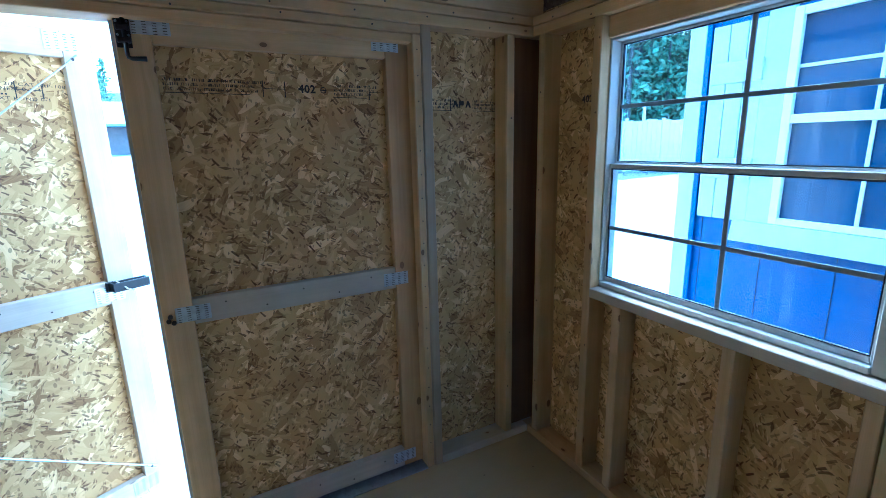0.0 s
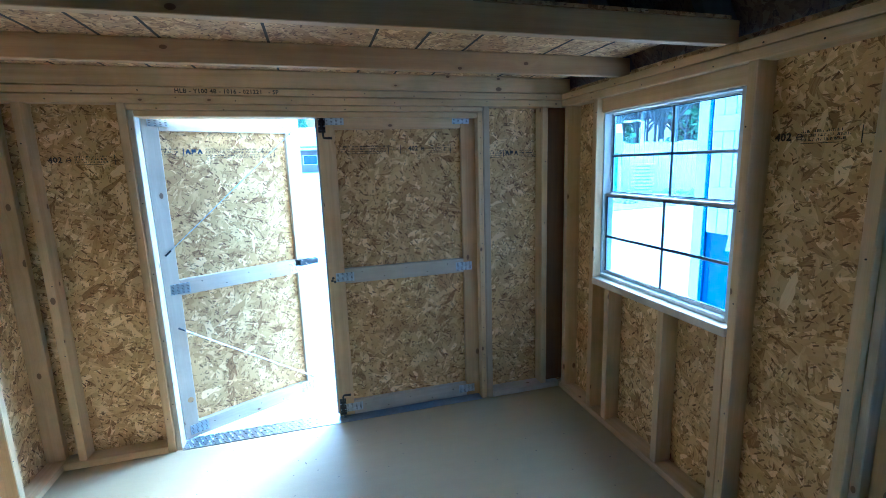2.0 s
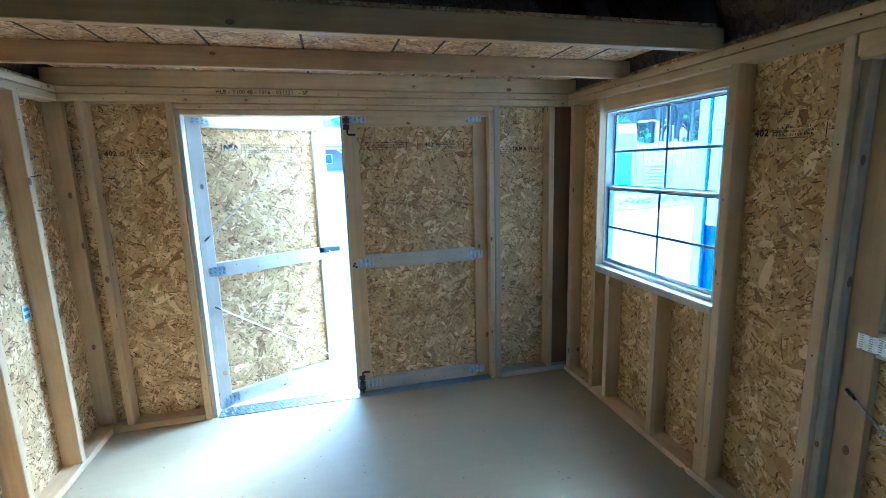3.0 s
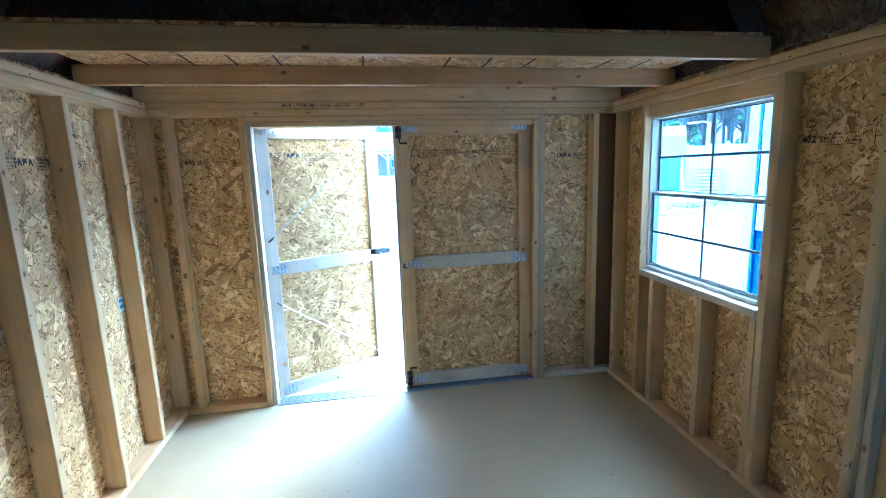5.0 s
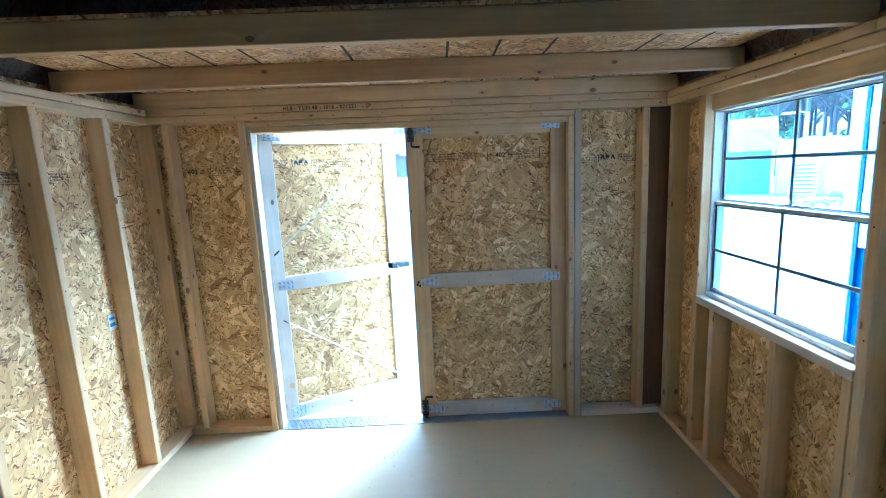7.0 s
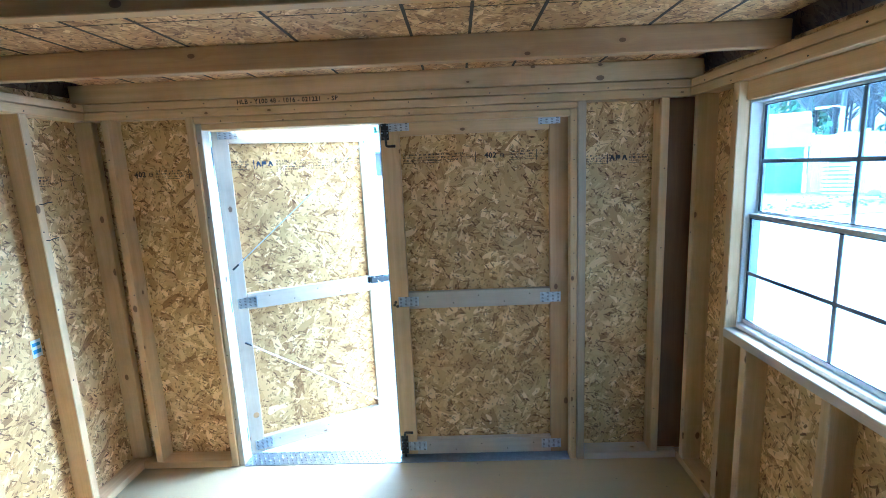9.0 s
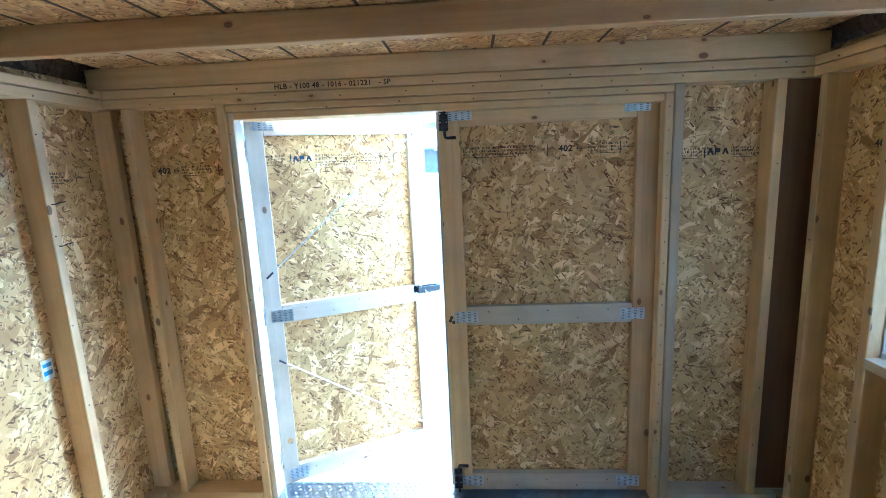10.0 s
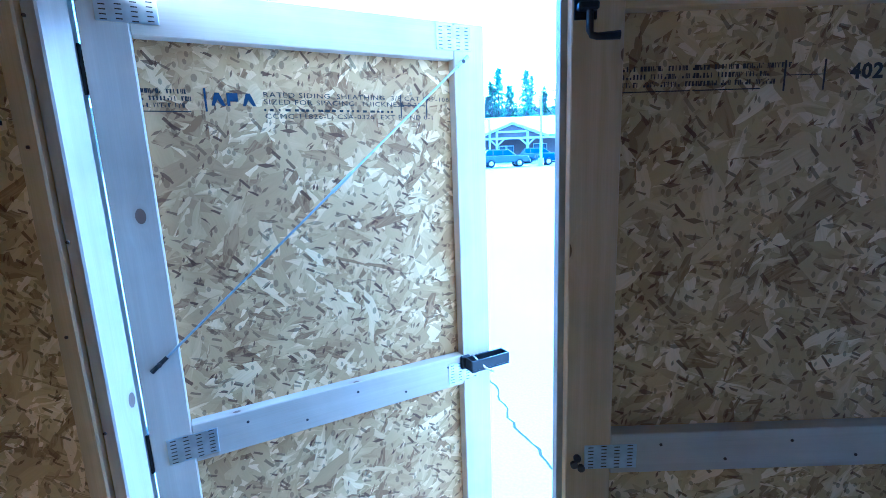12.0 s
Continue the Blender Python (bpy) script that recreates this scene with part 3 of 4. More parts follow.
# grade stamps on the sheathing between the studs
stamp(front, frame_at(-1.37, OY - 0.0004, 1.573, (1, 0, -0.01), (0, -1, 0)), (("402", 0.0), ("rows", 0.11), ("ticks", 0.28)))
stamp(front, frame_at(0.90, OY - 0.0004, 1.548, (1, 0, -0.01), (0, -1, 0)), (("rows", -0.015), ("mark", 0.11), ("rows", 0.205)), True)
stamp(left, frame_at(OLX + 0.0004, 0.57, 1.562, (0, 1, 0), (1, 0, 0)), (("rows", -0.03), ("mark", 0.12), ("rows", 0.22)), True)
stamp(left, frame_at(OLX + 0.0004, 0.93, 1.562, (0, 1, 0), (1, 0, 0)), (("rows", 0.02), ("ticks", 0.19)))
stamp(left, frame_at(OLX + 0.0004, 1.34, 1.562, (0, 1, 0), (1, 0, 0)), (("rows", 0.0), ("ticks", 0.18)))
stamp(left, frame_at(OLX + 0.0004, 0.15, 1.562, (0, 1, 0), (1, 0, 0)), (("rows", 0.02), ("ticks", 0.19)))
stamp(right, frame_at(ORX - 0.0004, 0.30, 1.545, (0, -1, 0), (-1, 0, 0)), (("402", 0.0), ("rows", 0.09), ("ticks", 0.27)))
stamp(right, frame_at(ORX - 0.0004, 1.42, 1.548, (0, -1, 0), (-1, 0, 0)), (("402", 0.0),))


# ---- doors ----
def door_leaf(name, label, w, z0, z1, m, hinge_left, ties=True):
    """A batten door: strand board panel behind a frame of two stiles and three rails.
    Local: x from 0 to w, y = 0 the inner face, y outwards."""
    door = thing(name, label, "door", kind="structure", at=m)
    s, d = 0.089, 0.032
    s1 = 0.077 if hinge_left else s
    def b(nm, x0, x1, ya, yb, a, c, mat, bev=0.0018):
        return board(door, nm, x0, x1, ya, yb, a, c, mat, bevel=bev, lean=False)
    b("panel", 0.0, w, d, d + 0.011, z0, z1, OSB, 0.0)
    b("cladding", 0.0, w, d + 0.012, d + 0.026, z0 - 0.015, z1, SIDING_TAN, 0.0)
    # Side door's first stile takes browner pine to imitate the dimmer light there.
    b("stile", 0.0, s1, 0.0, d - 0.0005, z0, z1, PINE_PALE if hinge_left else PINE_WARM if name == "door_3" else PINE)
    b("stile", w - s, w, 0.0, d - 0.0005, z0, z1, PINE_PALE if hinge_left else PINE_WARM)
    rails = ((z0, z0 + 0.087), ((0.838 if hinge_left else 0.826) + z0, (0.926 if hinge_left else 0.912) + z0), (z1 - 0.087, z1))
    for i, (a, c) in enumerate(rails):
        b("rail", s1 + 0.001, w - s - 0.001, 0.0005, d - 0.0005, a, c, PINE if i == 2 and not hinge_left else PINE_PALE)
    for i, (a, c) in enumerate(rails):
        for x in (s1, w - s):
            nail_plate(door, frame_at(x, -0.0001, (a + c) / 2 - (0.004 if i == 1 else -0.006), (1, 0, 0), (0, -1, 0)), w=0.098 if hinge_left else 0.104, h=0.058 if hinge_left else 0.052)
    for k in range(5):
        nails(door, [(s + 0.1 + 0.13 * k, (rails[1][0] + rails[1][1]) / 2 + 0.018 * (-1) ** k)], "y", 0.0)
        nails(door, [(s + 0.07 + 0.14 * k, rails[0][0] + 0.04 + 0.015 * (-1) ** k)], "y", 0.0)
    return door, rails, s


def tie_rod(door, a, b):
    """A thin bracing rod with a turnbuckle sleeve and flattened, screwed ends."""
    a, b = Vector(a), Vector(b)
    bm = bmesh.new()
    tube(bm, [a, b], 0.0028, 6)
    rod = part("tie_rod", bm, STEEL, door, "thin zinc tie rod")
    bm = bmesh.new()
    c = a.lerp(b, 0.55)
    way = (b - a).normalized()
    tube(bm, [c - way * 0.035, c - way * 0.03, c + way * 0.03, c + way * 0.035], [0.003, 0.0045, 0.0045, 0.003], 6)
    part("turnbuckle", bm, STEEL, rod)
    for end, sgn in ((a, 1), (b, -1)):
        bm = bmesh.new()
        tube(bm, [end - way * 0.02 * sgn, end + way * 0.02 * sgn], [0.0055, 0.0045], 6)
        part("rod_end", bm, BLACK if end is a else STEEL, rod)
        bm = bmesh.new()
        tube(bm, [end + Vector((0, 0.006, 0)), end - Vector((0, 0.006, 0))], 0.005, 6)
        part("screw_head", bm, NAIL, rod)


def hinge(parent, x, y, z):
    bm = bmesh.new()
    tube(bm, [(x, y, z - 0.045), (x, y, z + 0.045)], 0.008, 8)
    box(bm, x - 0.003, x + 0.003, y, y + 0.035, z - 0.045, z + 0.045)
    part("hinge", bm, BLACK, parent, "black steel hinge")


def barrel_bolt(parent, x, z, up):
    """A black slide bolt: plate with screws, round rod and bent handle."""
    bm = bmesh.new()
    box(bm, x - 0.019, x + 0.019, -0.004, 0.0, z - 0.052, z + 0.052)
    bolt = part("slide_bolt", bm, BLACK, parent, "black steel slide bolt", 0.001)
    s = 1 if up else -1
    bm = bmesh.new()
    tube(bm, [(x + 0.004, -0.014, z + 0.062 * s), (x + 0.004, -0.014, z - 0.072 * s), (x + 0.007, -0.018, z - 0.080 * s), (x + 0.014, -0.022, z - 0.083 * s), (x + 0.050, -0.026, z - 0.083 * s)],
         [0.006, 0.006, 0.006, 0.006, 0.0075], 8)
    part("bolt_rod", bm, BLACK, bolt, smooth=True)
    for dz in (-0.034, 0.0, 0.034):
        bm = bmesh.new()
        box(bm, x - 0.016, x + 0.018, -0.022, -0.004, z + dz - 0.007, z + dz + 0.007)
        part("bolt_staple", bm, BLACK, bolt, bevel=0.003)
    for dx in (-0.013, 0.013):
        for dz in (-0.018, 0.018):
            bm = bmesh.new()
            tube(bm, [(x + dx, -0.003, z + dz), (x + dx, -0.0065, z + dz)], 0.0035, 8)
            part("screw_head", bm, GALV, bolt)


HINGE = pose(-0.957, 1.712, 0, 0, 0, 28.0)
left_door, rails, s = door_leaf("door_1", "pale pine and strand board shed door standing half open", 0.848, 0.005, 1.808, HINGE, True)
tie_rod(left_door, (0.040, -0.008, 1.085), (0.844 - 0.065, -0.008, 1.715))
tie_rod(left_door, (0.055, -0.008, 0.655), (0.844 - 0.06, -0.008, 0.125))
for z in (0.12, 0.88, 1.66):
    hinge(left_door, -0.009, 0.026, z)
stamp(left_door, frame_at(0.10, 0.0316, 1.602, (1, 0, 0), (0, -1, 0)), (("rows", -0.06), ("mark", 0.098), ("print", 0.20), ("ticks", 0.52)))
# lever handle set on the closing stile, pointing past the door's edge
bm = bmesh.new()
box(bm, 0.748, 0.776, -0.012, 0.0, 0.892, 0.930)
handle = part("door_handle", bm, BLACK, left_door, "black metal door handle", 0.002)
bm = bmesh.new()
box(bm, 0.756, 0.881, -0.052, -0.012, 0.896, 0.901)
box(bm, 0.756, 0.881, -0.052, -0.047, 0.9012, 0.930)
box(bm, 0.756, 0.881, -0.017, -0.0122, 0.9012, 0.930)
box(bm, 0.756, 0.7605, -0.0468, -0.0172, 0.9012, 0.930)
box(bm, 0.8765, 0.881, -0.0468, -0.0172, 0.9012, 0.930)
part("grip", bm, BLACK, handle, bevel=0.0012)
bm = bmesh.new()
tube(bm, [(0.776, -0.02, 0.934), (0.796, -0.056, 0.906), (0.811, -0.075, 0.896)], 0.0035, 6)
part("latch_pin", bm, CHROME, handle)
for z in (0.235,):
    bm = bmesh.new()
    tube(bm, [(0.05, 0.0005, z), (0.05, -0.0008, z)], 0.016, 14)
    part("knot", bm, PINE_WARM, left_door)

right_door, rails, s = door_leaf("door_2", "closed pine and strand board shed door with slide bolts", 0.902, 0.014, 1.797, pose(-0.100, 1.672, 0), False)
barrel_bolt(right_door, 0.022, 1.746, True)
barrel_bolt(right_door, 0.022, 0.075, False)
tie_rod(right_door, (0.83, 0.022, 0.835), (0.77, 0.022, 0.85))
bm = bmesh.new()
box(bm, -0.012, 0.012, 0.028, 0.062, 0.018, 1.79)
part("astragal", bm, SIDING_TAN, right_door, bevel=0.001)
bm = bmesh.new()
for dx, dz in ((0.016, 0.0), (0.030, -0.008), (0.022, 0.014)):
    tube(bm, [(dx, 0.001, 0.865 + dz), (dx, -0.007, 0.865 + dz)], 0.0075, 8)
part("latch_screws", bm, NAIL, right_door)
stamp(right_door, frame_at(0.10, 0.0316, 1.592, (1, 0, -0.008), (0, -1, 0)), (("rows", 0.0), ("rows", 0.125), ("ticks", 0.285), ("402", 0.402), ("rows", 0.525), ("ticks", 0.655)))

side_door, rails, s = door_leaf("door_3", "closed pine and strand board side door", 0.905, 0.018, 1.74, pose(1.405, -0.131, 0, 0, 0, -90), False)
tie_rod(side_door, (0.045, -0.008, 0.70), (0.80, -0.008, 0.12))

# aluminium tread plate across the threshold
sill = thing("threshold", "aluminium diamond tread plate across the doorway", "threshold", kind="structure")
board(sill, "tread_plate", -0.953, 0.800, 1.618, 1.740, -0.016, 0.004, ALU, bevel=0.001, lean=False)
bm = bmesh.new()
for i in range(68):
    for j in range(5):
        x, y = -0.945 + i * 0.0257 + (j % 2) * 0.0128, 1.630 + j * 0.024
        a = 0.7 if (i + j) % 2 else -0.7
        ca, sa = math.cos(a) * 0.010, math.sin(a) * 0.010
        top = bm.verts.new((x, y, 0.0078))
        ring = [bm.verts.new(q) for q in ((x - ca, y - sa, 0.0041), (x + sa * 0.35, y - ca * 0.35, 0.0041), (x + ca, y + sa, 0.0041), (x - sa * 0.35, y + ca * 0.35, 0.0041))]
        for k in range(4):
            bm.faces.new((ring[k], ring[(k + 1) % 4], top))
tagged(part("tread_pattern", bm, ALU, sill), kind="stuff")

# ---- window: white vinyl single-hung with a grey grille ----
win = thing("window_1", "white vinyl sash window with grille bars coloured as backlit", "window", kind="structure")
def wb(name, x0, x1, y0, y1, z0, z1, mat=VINYL, bev=0.002, parent=None):
    return board(parent or win, name, x0, x1, y0, y1, z0, z1, mat, bevel=bev, lean=False)
FX0, FX1 = 1.392, 1.462
wb("window_frame", FX0, FX1, WY0 - 0.03, WY0 + 0.008, WZ0 - 0.003, WZ1 - 0.001)
wb("window_frame", FX0, FX1, WY1 - 0.008, WY1 - 0.001, WZ0 - 0.003, WZ1 - 0.001)
wb("window_frame", FX0, FX1, WY0 + 0.0085, WY1 - 0.0085, WZ1 - 0.009, WZ1 - 0.001)
wb("window_sill", FX0 - 0.006, FX1, WY0 + 0.0085, WY1 - 0.0085, WZ0 - 0.003, WZ0 + 0.016)
ZM = 1.305
for nm, x, za, zb in (("upper_sash", 1.436, ZM + 0.002, WZ1 - 0.0095), ("lower_sash", 1.408, WZ0 + 0.017, ZM + 0.012)):
    ya, yb = WY0 + 0.009, WY1 - 0.009
    top = 0.009 if nm == "upper_sash" else 0.017
    sash = wb(nm, x, x + 0.022, ya, ya + 0.009, za, zb)
    wb("sash_rail", x, x + 0.022, yb - 0.009, yb, za, zb, parent=sash)
    wb("sash_rail", x, x + 0.022, ya + 0.0095, yb - 0.0095, za, za + 0.017, parent=sash)
    wb("sash_rail", x, x + 0.022, ya + 0.0095, yb - 0.0095, zb - top, zb, parent=sash)
    pane = wb("pane", x + 0.009, x + 0.012, ya + 0.008, yb - 0.008, za + 0.016, zb - top + 0.001, GLASS, 0.0, sash)
    pane.visible_shadow = False
    # Black gasket strips that also draw the shadow line inside the frame.
    for a0, a1, b0, b1 in ((ya + 0.0092, ya + 0.0122, za + 0.0172, zb - top - 0.0002), (yb - 0.0122, yb - 0.0092, za + 0.0172, zb - top - 0.0002), (ya + 0.0124, yb - 0.0124, za + 0.0172, za + 0.0202), (ya + 0.0124, yb - 0.0124, zb - top - 0.0042, zb - top - 0.0002)):
        wb("gasket", x + 0.002, x + 0.0088, a0, a1, b0, b1, BLACK, 0.0, sash)
    zc = 1.518 if nm == "upper_sash" else 1.078
    yc = 0.795
    wb("grille_bar", x + 0.003, x + 0.0085, yc - 0.0075, yc + 0.0075, za + 0.017, zb - top, GRILLE, 0.001, sash)
    wb("grille_bar", x + 0.0035, x + 0.0080, ya + 0.009, yb - 0.009, zc - 0.0075, zc + 0.0075, GRILLE, 0.001, sash)


# unseen narrow copy in the back wall, added to light the room from behind
added_fill_window = copy_thing(win, pose(0.555, BACK + 1.43, 0, 0, 0, -90))
added_fill_window.scale = (1.0, 0.55, 1.0)

# small things indoors
label = thing("paper_label", "small white and blue paper label stapled to strand board", "label")
board(label, "paper", OLX + 0.0005, OLX + 0.0015, 1.215, 1.262, 0.815, 0.893, STICKER, bevel=0.0, lean=False)
for z0, z1 in ((0.865, 0.880), (0.832, 0.850)):
    board(label, "print", OLX + 0.0016, OLX + 0.0019, 1.220, 1.257, z0, z1, STICKER_BLUE, bevel=0.0, lean=False)
for y, z in ((1.294, 1.475), (1.294, 1.32)):
    nail = thing("bent_nail", "bent steel nail driven part way into a stud", "nail", "bent nails in the stud")
    bm = bmesh.new()
    tube(bm, [(LX - 0.01, y, z), (LX + 0.012, y, z - 0.002), (LX + 0.022, y + 0.012, z + 0.004), (LX + 0.030, y + 0.03, z + 0.006)], 0.0022, 6)
    part("nail_shank", bm, NAIL, nail)
rng = random.Random(4)
for k in range(26):
    chip = thing("wood_chip", "small splinter of wood lying on the painted floor", "wood chip", "wood chips on the floor", at=pose(rng.uniform(-1.2, 1.0), rng.uniform(-0.6, 1.4), 0.0005, 0, 0, rng.uniform(0, 180)))
    bm = bmesh.new()
    l = rng.uniform(0.003, 0.011)
    prism(bm, [(-l, 0), (0, 0.0016), (l, 0.0006), (l * 0.3, -0.0018)], "z", 0, 0.0016)
    part("splinter", bm, PINE_WARM if k % 3 else NAIL, chip)


# ---- outdoors ----
def rise(x, y):
    """Height of the ground: flat round the shed, climbing gently across the lot in front."""
    return -0.15 + 0.024 * max(0.0, y - 15.0)


ground = thing("ground", "pale grey asphalt sales lot stretching away", "ground", kind="structure")
bm = bmesh.new()
steps_x = [-400, -120, -60, -30, -15, -6, 0, 6, 15, 30, 60, 120, 400]
steps_y = [-400, -100, -30, -8, 0, 6, 15, 20, 30, 45, 60, 90, 130, 500]
grid = [[bm.verts.new((x, y, rise(x, min(y, 130)))) for x in steps_x] for y in steps_y]
for a, b in zip(grid, grid[1:]):
    for i in range(len(steps_x) - 1):
        bm.faces.new((a[i], a[i + 1], b[i + 1], b[i]))
part("lot_surface", bm, GROUND, ground)
gravel = thing("gravel_strip", "dark gravel bed along the edge of the lot", "gravel", kind="stuff")
bm = bmesh.new()
rng = random.Random(8)
ring = [(5.6, 15.6), (8.0, 11.6), (12.5, 12.2), (22, 13.5), (30, 24), (20, 27), (12, 25.5), (6.5, 22)]
prism(bm, ring, "z", -0.16, -0.135)
part("gravel_bed", bm, GRAVEL, gravel)
bm = bmesh.new()
for k in range(900):
    x, y = rng.uniform(7.5, 22), rng.uniform(13.2, 23)
    r = rng.uniform(0.03, 0.10)
    base = [bm.verts.new((x + r * math.cos(a), y + r * math.sin(a), -0.135)) for a in (0.3, 1.6, 2.9, 4.0, 5.2)]
    tip = bm.verts.new((x + rng.uniform(-.03, .03), y, -0.135 + r * rng.uniform(0.5, 1.0)))
    for i in range(5):
        bm.faces.new((base[i], base[(i + 1) % 5], tip))
tagged(part("gravel_stones", bm, GRAVEL, gravel), kind="stuff")
crack = thing("pavement_crack", "thin winding crack across the pale asphalt", "crack", kind="structure")
rng = random.Random(2)
bm = bmesh.new()
x, y = -0.10, 4.4
last = None
for k in range(42):
    w = rng.uniform(0.004, 0.010)
    pair = (bm.verts.new((x - w, y, -0.1485)), bm.verts.new((x + w, y, -0.1485)))
    if last:
        bm.faces.new((last[0], last[1], pair[1], pair[0]))
    last = pair
    y -= 0.055
    x += 0.0105 + rng.uniform(-0.022, 0.022)
part("crack_line", bm, TAR, crack)

# neighbouring navy shed with a shuttered window, close to the right wall
shed = thing("navy_shed", "navy-blue sided shed with grey-green shutters and white window", "shed")
SX = 2.42
def sb(name, x0, x1, y0, y1, z0, z1, mat, bev=0.002, parent=None, lbl=""):
    return board(parent or shed, name, x0, x1, y0, y1, z0, z1, mat, lbl, bev, False)
wall = sb("wall", SX, 5.4, -3.2, 1.56, -0.12, 2.25, SIDING_BLUE, 0.0)
for k in range(16):
    y = 1.50 - 0.305 * k
    sb("siding_groove", SX - 0.002, SX - 0.0003, y - 0.0014, y + 0.0014, -0.12, 2.24, TYRE, 0.0, wall)
sb("corner_trim", SX - 0.02, SX + 0.07, 1.562, 1.650, -0.12, 2.25, TRIM_GREY)
sb("corner_trim", SX - 0.02, SX + 0.0, 1.535, 1.561, -0.12, 2.25, SIDING_BLUE)
sb("end_wall", SX + 0.071, 5.4, 1.562, 1.60, -0.12, 2.25, SIDING_BLUE, 0.0)
sb("eave", SX - 0.16, 5.5, -3.3, 1.76, 2.251, 2.33, TRIM_GREY)
bm = bmesh.new()
prism(bm, [(SX - 0.2, 2.331), (3.9, 3.5), (5.6, 2.331)], "y", -3.3, 1.8)
part("roof", bm, SHINGLE, shed)
for y0 in (1.272, 0.27):
    shut = sb("shutter", SX - 0.012, SX - 0.003, y0, y0 + 0.250, 0.998, 1.918, TYRE, 0.0, None, "grey-green board-and-batten shutter")
    for k in range(3):
        a = y0 + 0.0843 * k
        sb("shutter_board", SX - 0.026, SX - 0.0125, a, a + 0.0805, 0.995, 1.921, SHUTTER, 0.002, shut)
    for z0 in (1.200, 1.652):
        sb("batten", SX - 0.042, SX - 0.0265, y0 - 0.004, y0 + 0.236, z0, z0 + 0.098, SHUTTER, 0.002, shut)
frame_w = sb("window", SX - 0.010, SX - 0.003, 0.535, 1.165, 1.005, 1.925, DARK_GLASS, 0.0, None, "dark glazed window in a white frame")
sb("casing", SX - 0.030, SX - 0.003, 1.168, 1.270, 0.998, 1.955, TRIM_GREY, 0.002, frame_w)
for y0, y1, z0, z1 in ((1.130, 1.166, 1.0, 1.93), (0.534, 0.570, 1.0, 1.93), (0.571, 1.129, 1.0, 1.030), (0.571, 1.129, 1.895, 1.93), (0.571, 1.129, 1.452, 1.490)):
    sb("window_frame", SX - 0.036, SX - 0.0105, y0, y1, z0, z1, WHITE, 0.002, frame_w)
for z in (1.690, 1.235):
    sb("grille_bar", SX - 0.020, SX - 0.0105, 0.571, 1.129, z - 0.007, z + 0.007, WHITE, 0.001, frame_w)
sb("grille_bar", SX - 0.019, SX - 0.0105, 0.836, 0.850, 1.031, 1.451, WHITE, 0.001, frame_w)
sb("grille_bar", SX - 0.019, SX - 0.0105, 0.836, 0.850, 1.491, 1.894, WHITE, 0.001, frame_w)
bm = bmesh.new()
prism(bm, [(SX - 0.003, 0.905), (SX - 0.003, 0.998), (SX - 0.04, 0.998), (SX - 0.06, 0.90)], "y", 0.36, 1.325)
part("flower_ledge", bm, TRIM_GREY, shed)


def gambrel_shed(m, w, wall_h, mat, label):
    """A barn-roofed shed seen on its long side: wall, steep lower roof, shallow upper roof."""
    ob = thing("barn_shed", label, "shed", at=m)
    bm = bmesh.new()
    box(bm, 0, w, 0, 3.0, 0, wall_h)
    part("wall", bm, mat, ob)
    bm = bmesh.new()
    prism(bm, [(-0.10, wall_h), (0.42, wall_h + 0.95), (1.5, wall_h + 1.45), (2.58, wall_h + 0.95), (3.1, wall_h)], "x", -0.12, w + 0.10)
    part("roof", bm, SHINGLE, ob)
    for x in (0.0, w - 0.1):
        bm = bmesh.new()
        box(bm, x - 0.01, x + 0.11, -0.02, -0.001, 0, wall_h - 0.002)
        part("corner_trim", bm, WHITE, ob)
    for x in (0.55, 1.45):
        bm = bmesh.new()
        box(bm, x, x + 0.82, -0.012, -0.001, 0.03, wall_h - 0.12)
        part("door", bm, mat, ob, bevel=0.003)
    return ob


gambrel_shed(pose(11.9, 19.8, -0.15, 0, 0, -32), 2.6, 1.9, TEAL, "teal shed with a pale gambrel barn roof")

fence = thing("white_fence", "white panel fence with posts along the gravel", "fence")
f0, f1 = Vector((14.3, 18.6)), Vector((27.0, 8.5))
run = (f1 - f0).length
turn = math.degrees(math.atan2(f1.y - f0.y, f1.x - f0.x))
fence.matrix_basis = pose(f0.x, f0.y, -0.15, 0, 0, turn)
count = 10
for k in range(count):
    a = run * k / count
    bm = bmesh.new()
    box(bm, a, a + 0.13, -0.065, 0.065, 0, 2.42 + 0.03 * (k % 2))
    part("post", bm, WHITE, fence, bevel=0.01)
    for j in range(7):
        u = a + 0.14 + j * (run / count - 0.14) / 7
        bm = bmesh.new()
        box(bm, u, u + (run / count - 0.14) / 7 - 0.012, -0.02, 0.02, 0.05, 2.34 - 0.04 * math.sin(j * 1.1))
        part("board", bm, WHITE, fence)
slabs = thing("stacked_slabs", "stack of pale stone slabs on spacers beside a shed", "slabs", at=pose(14.4, 18.0, -0.135, 0, 0, turn))
for k in range(9):
    bm = bmesh.new()
    box(bm, 0.02 * (k % 2), 0.95 + 0.03 * (k % 3), -0.35, 0.25, 0.02 + k * 0.155, 0.02 + k * 0.155 + 0.10)
    part("slab", bm, WHITE, slabs, bevel=0.012)
    bm = bmesh.new()
    box(bm, 0.2, 0.8, -0.3, 0.2, k * 0.155 - 0.035, 0.02 + k * 0.155 - 0.0005)
    part("spacer", bm, STONE, slabs)
rng = random.Random(12)
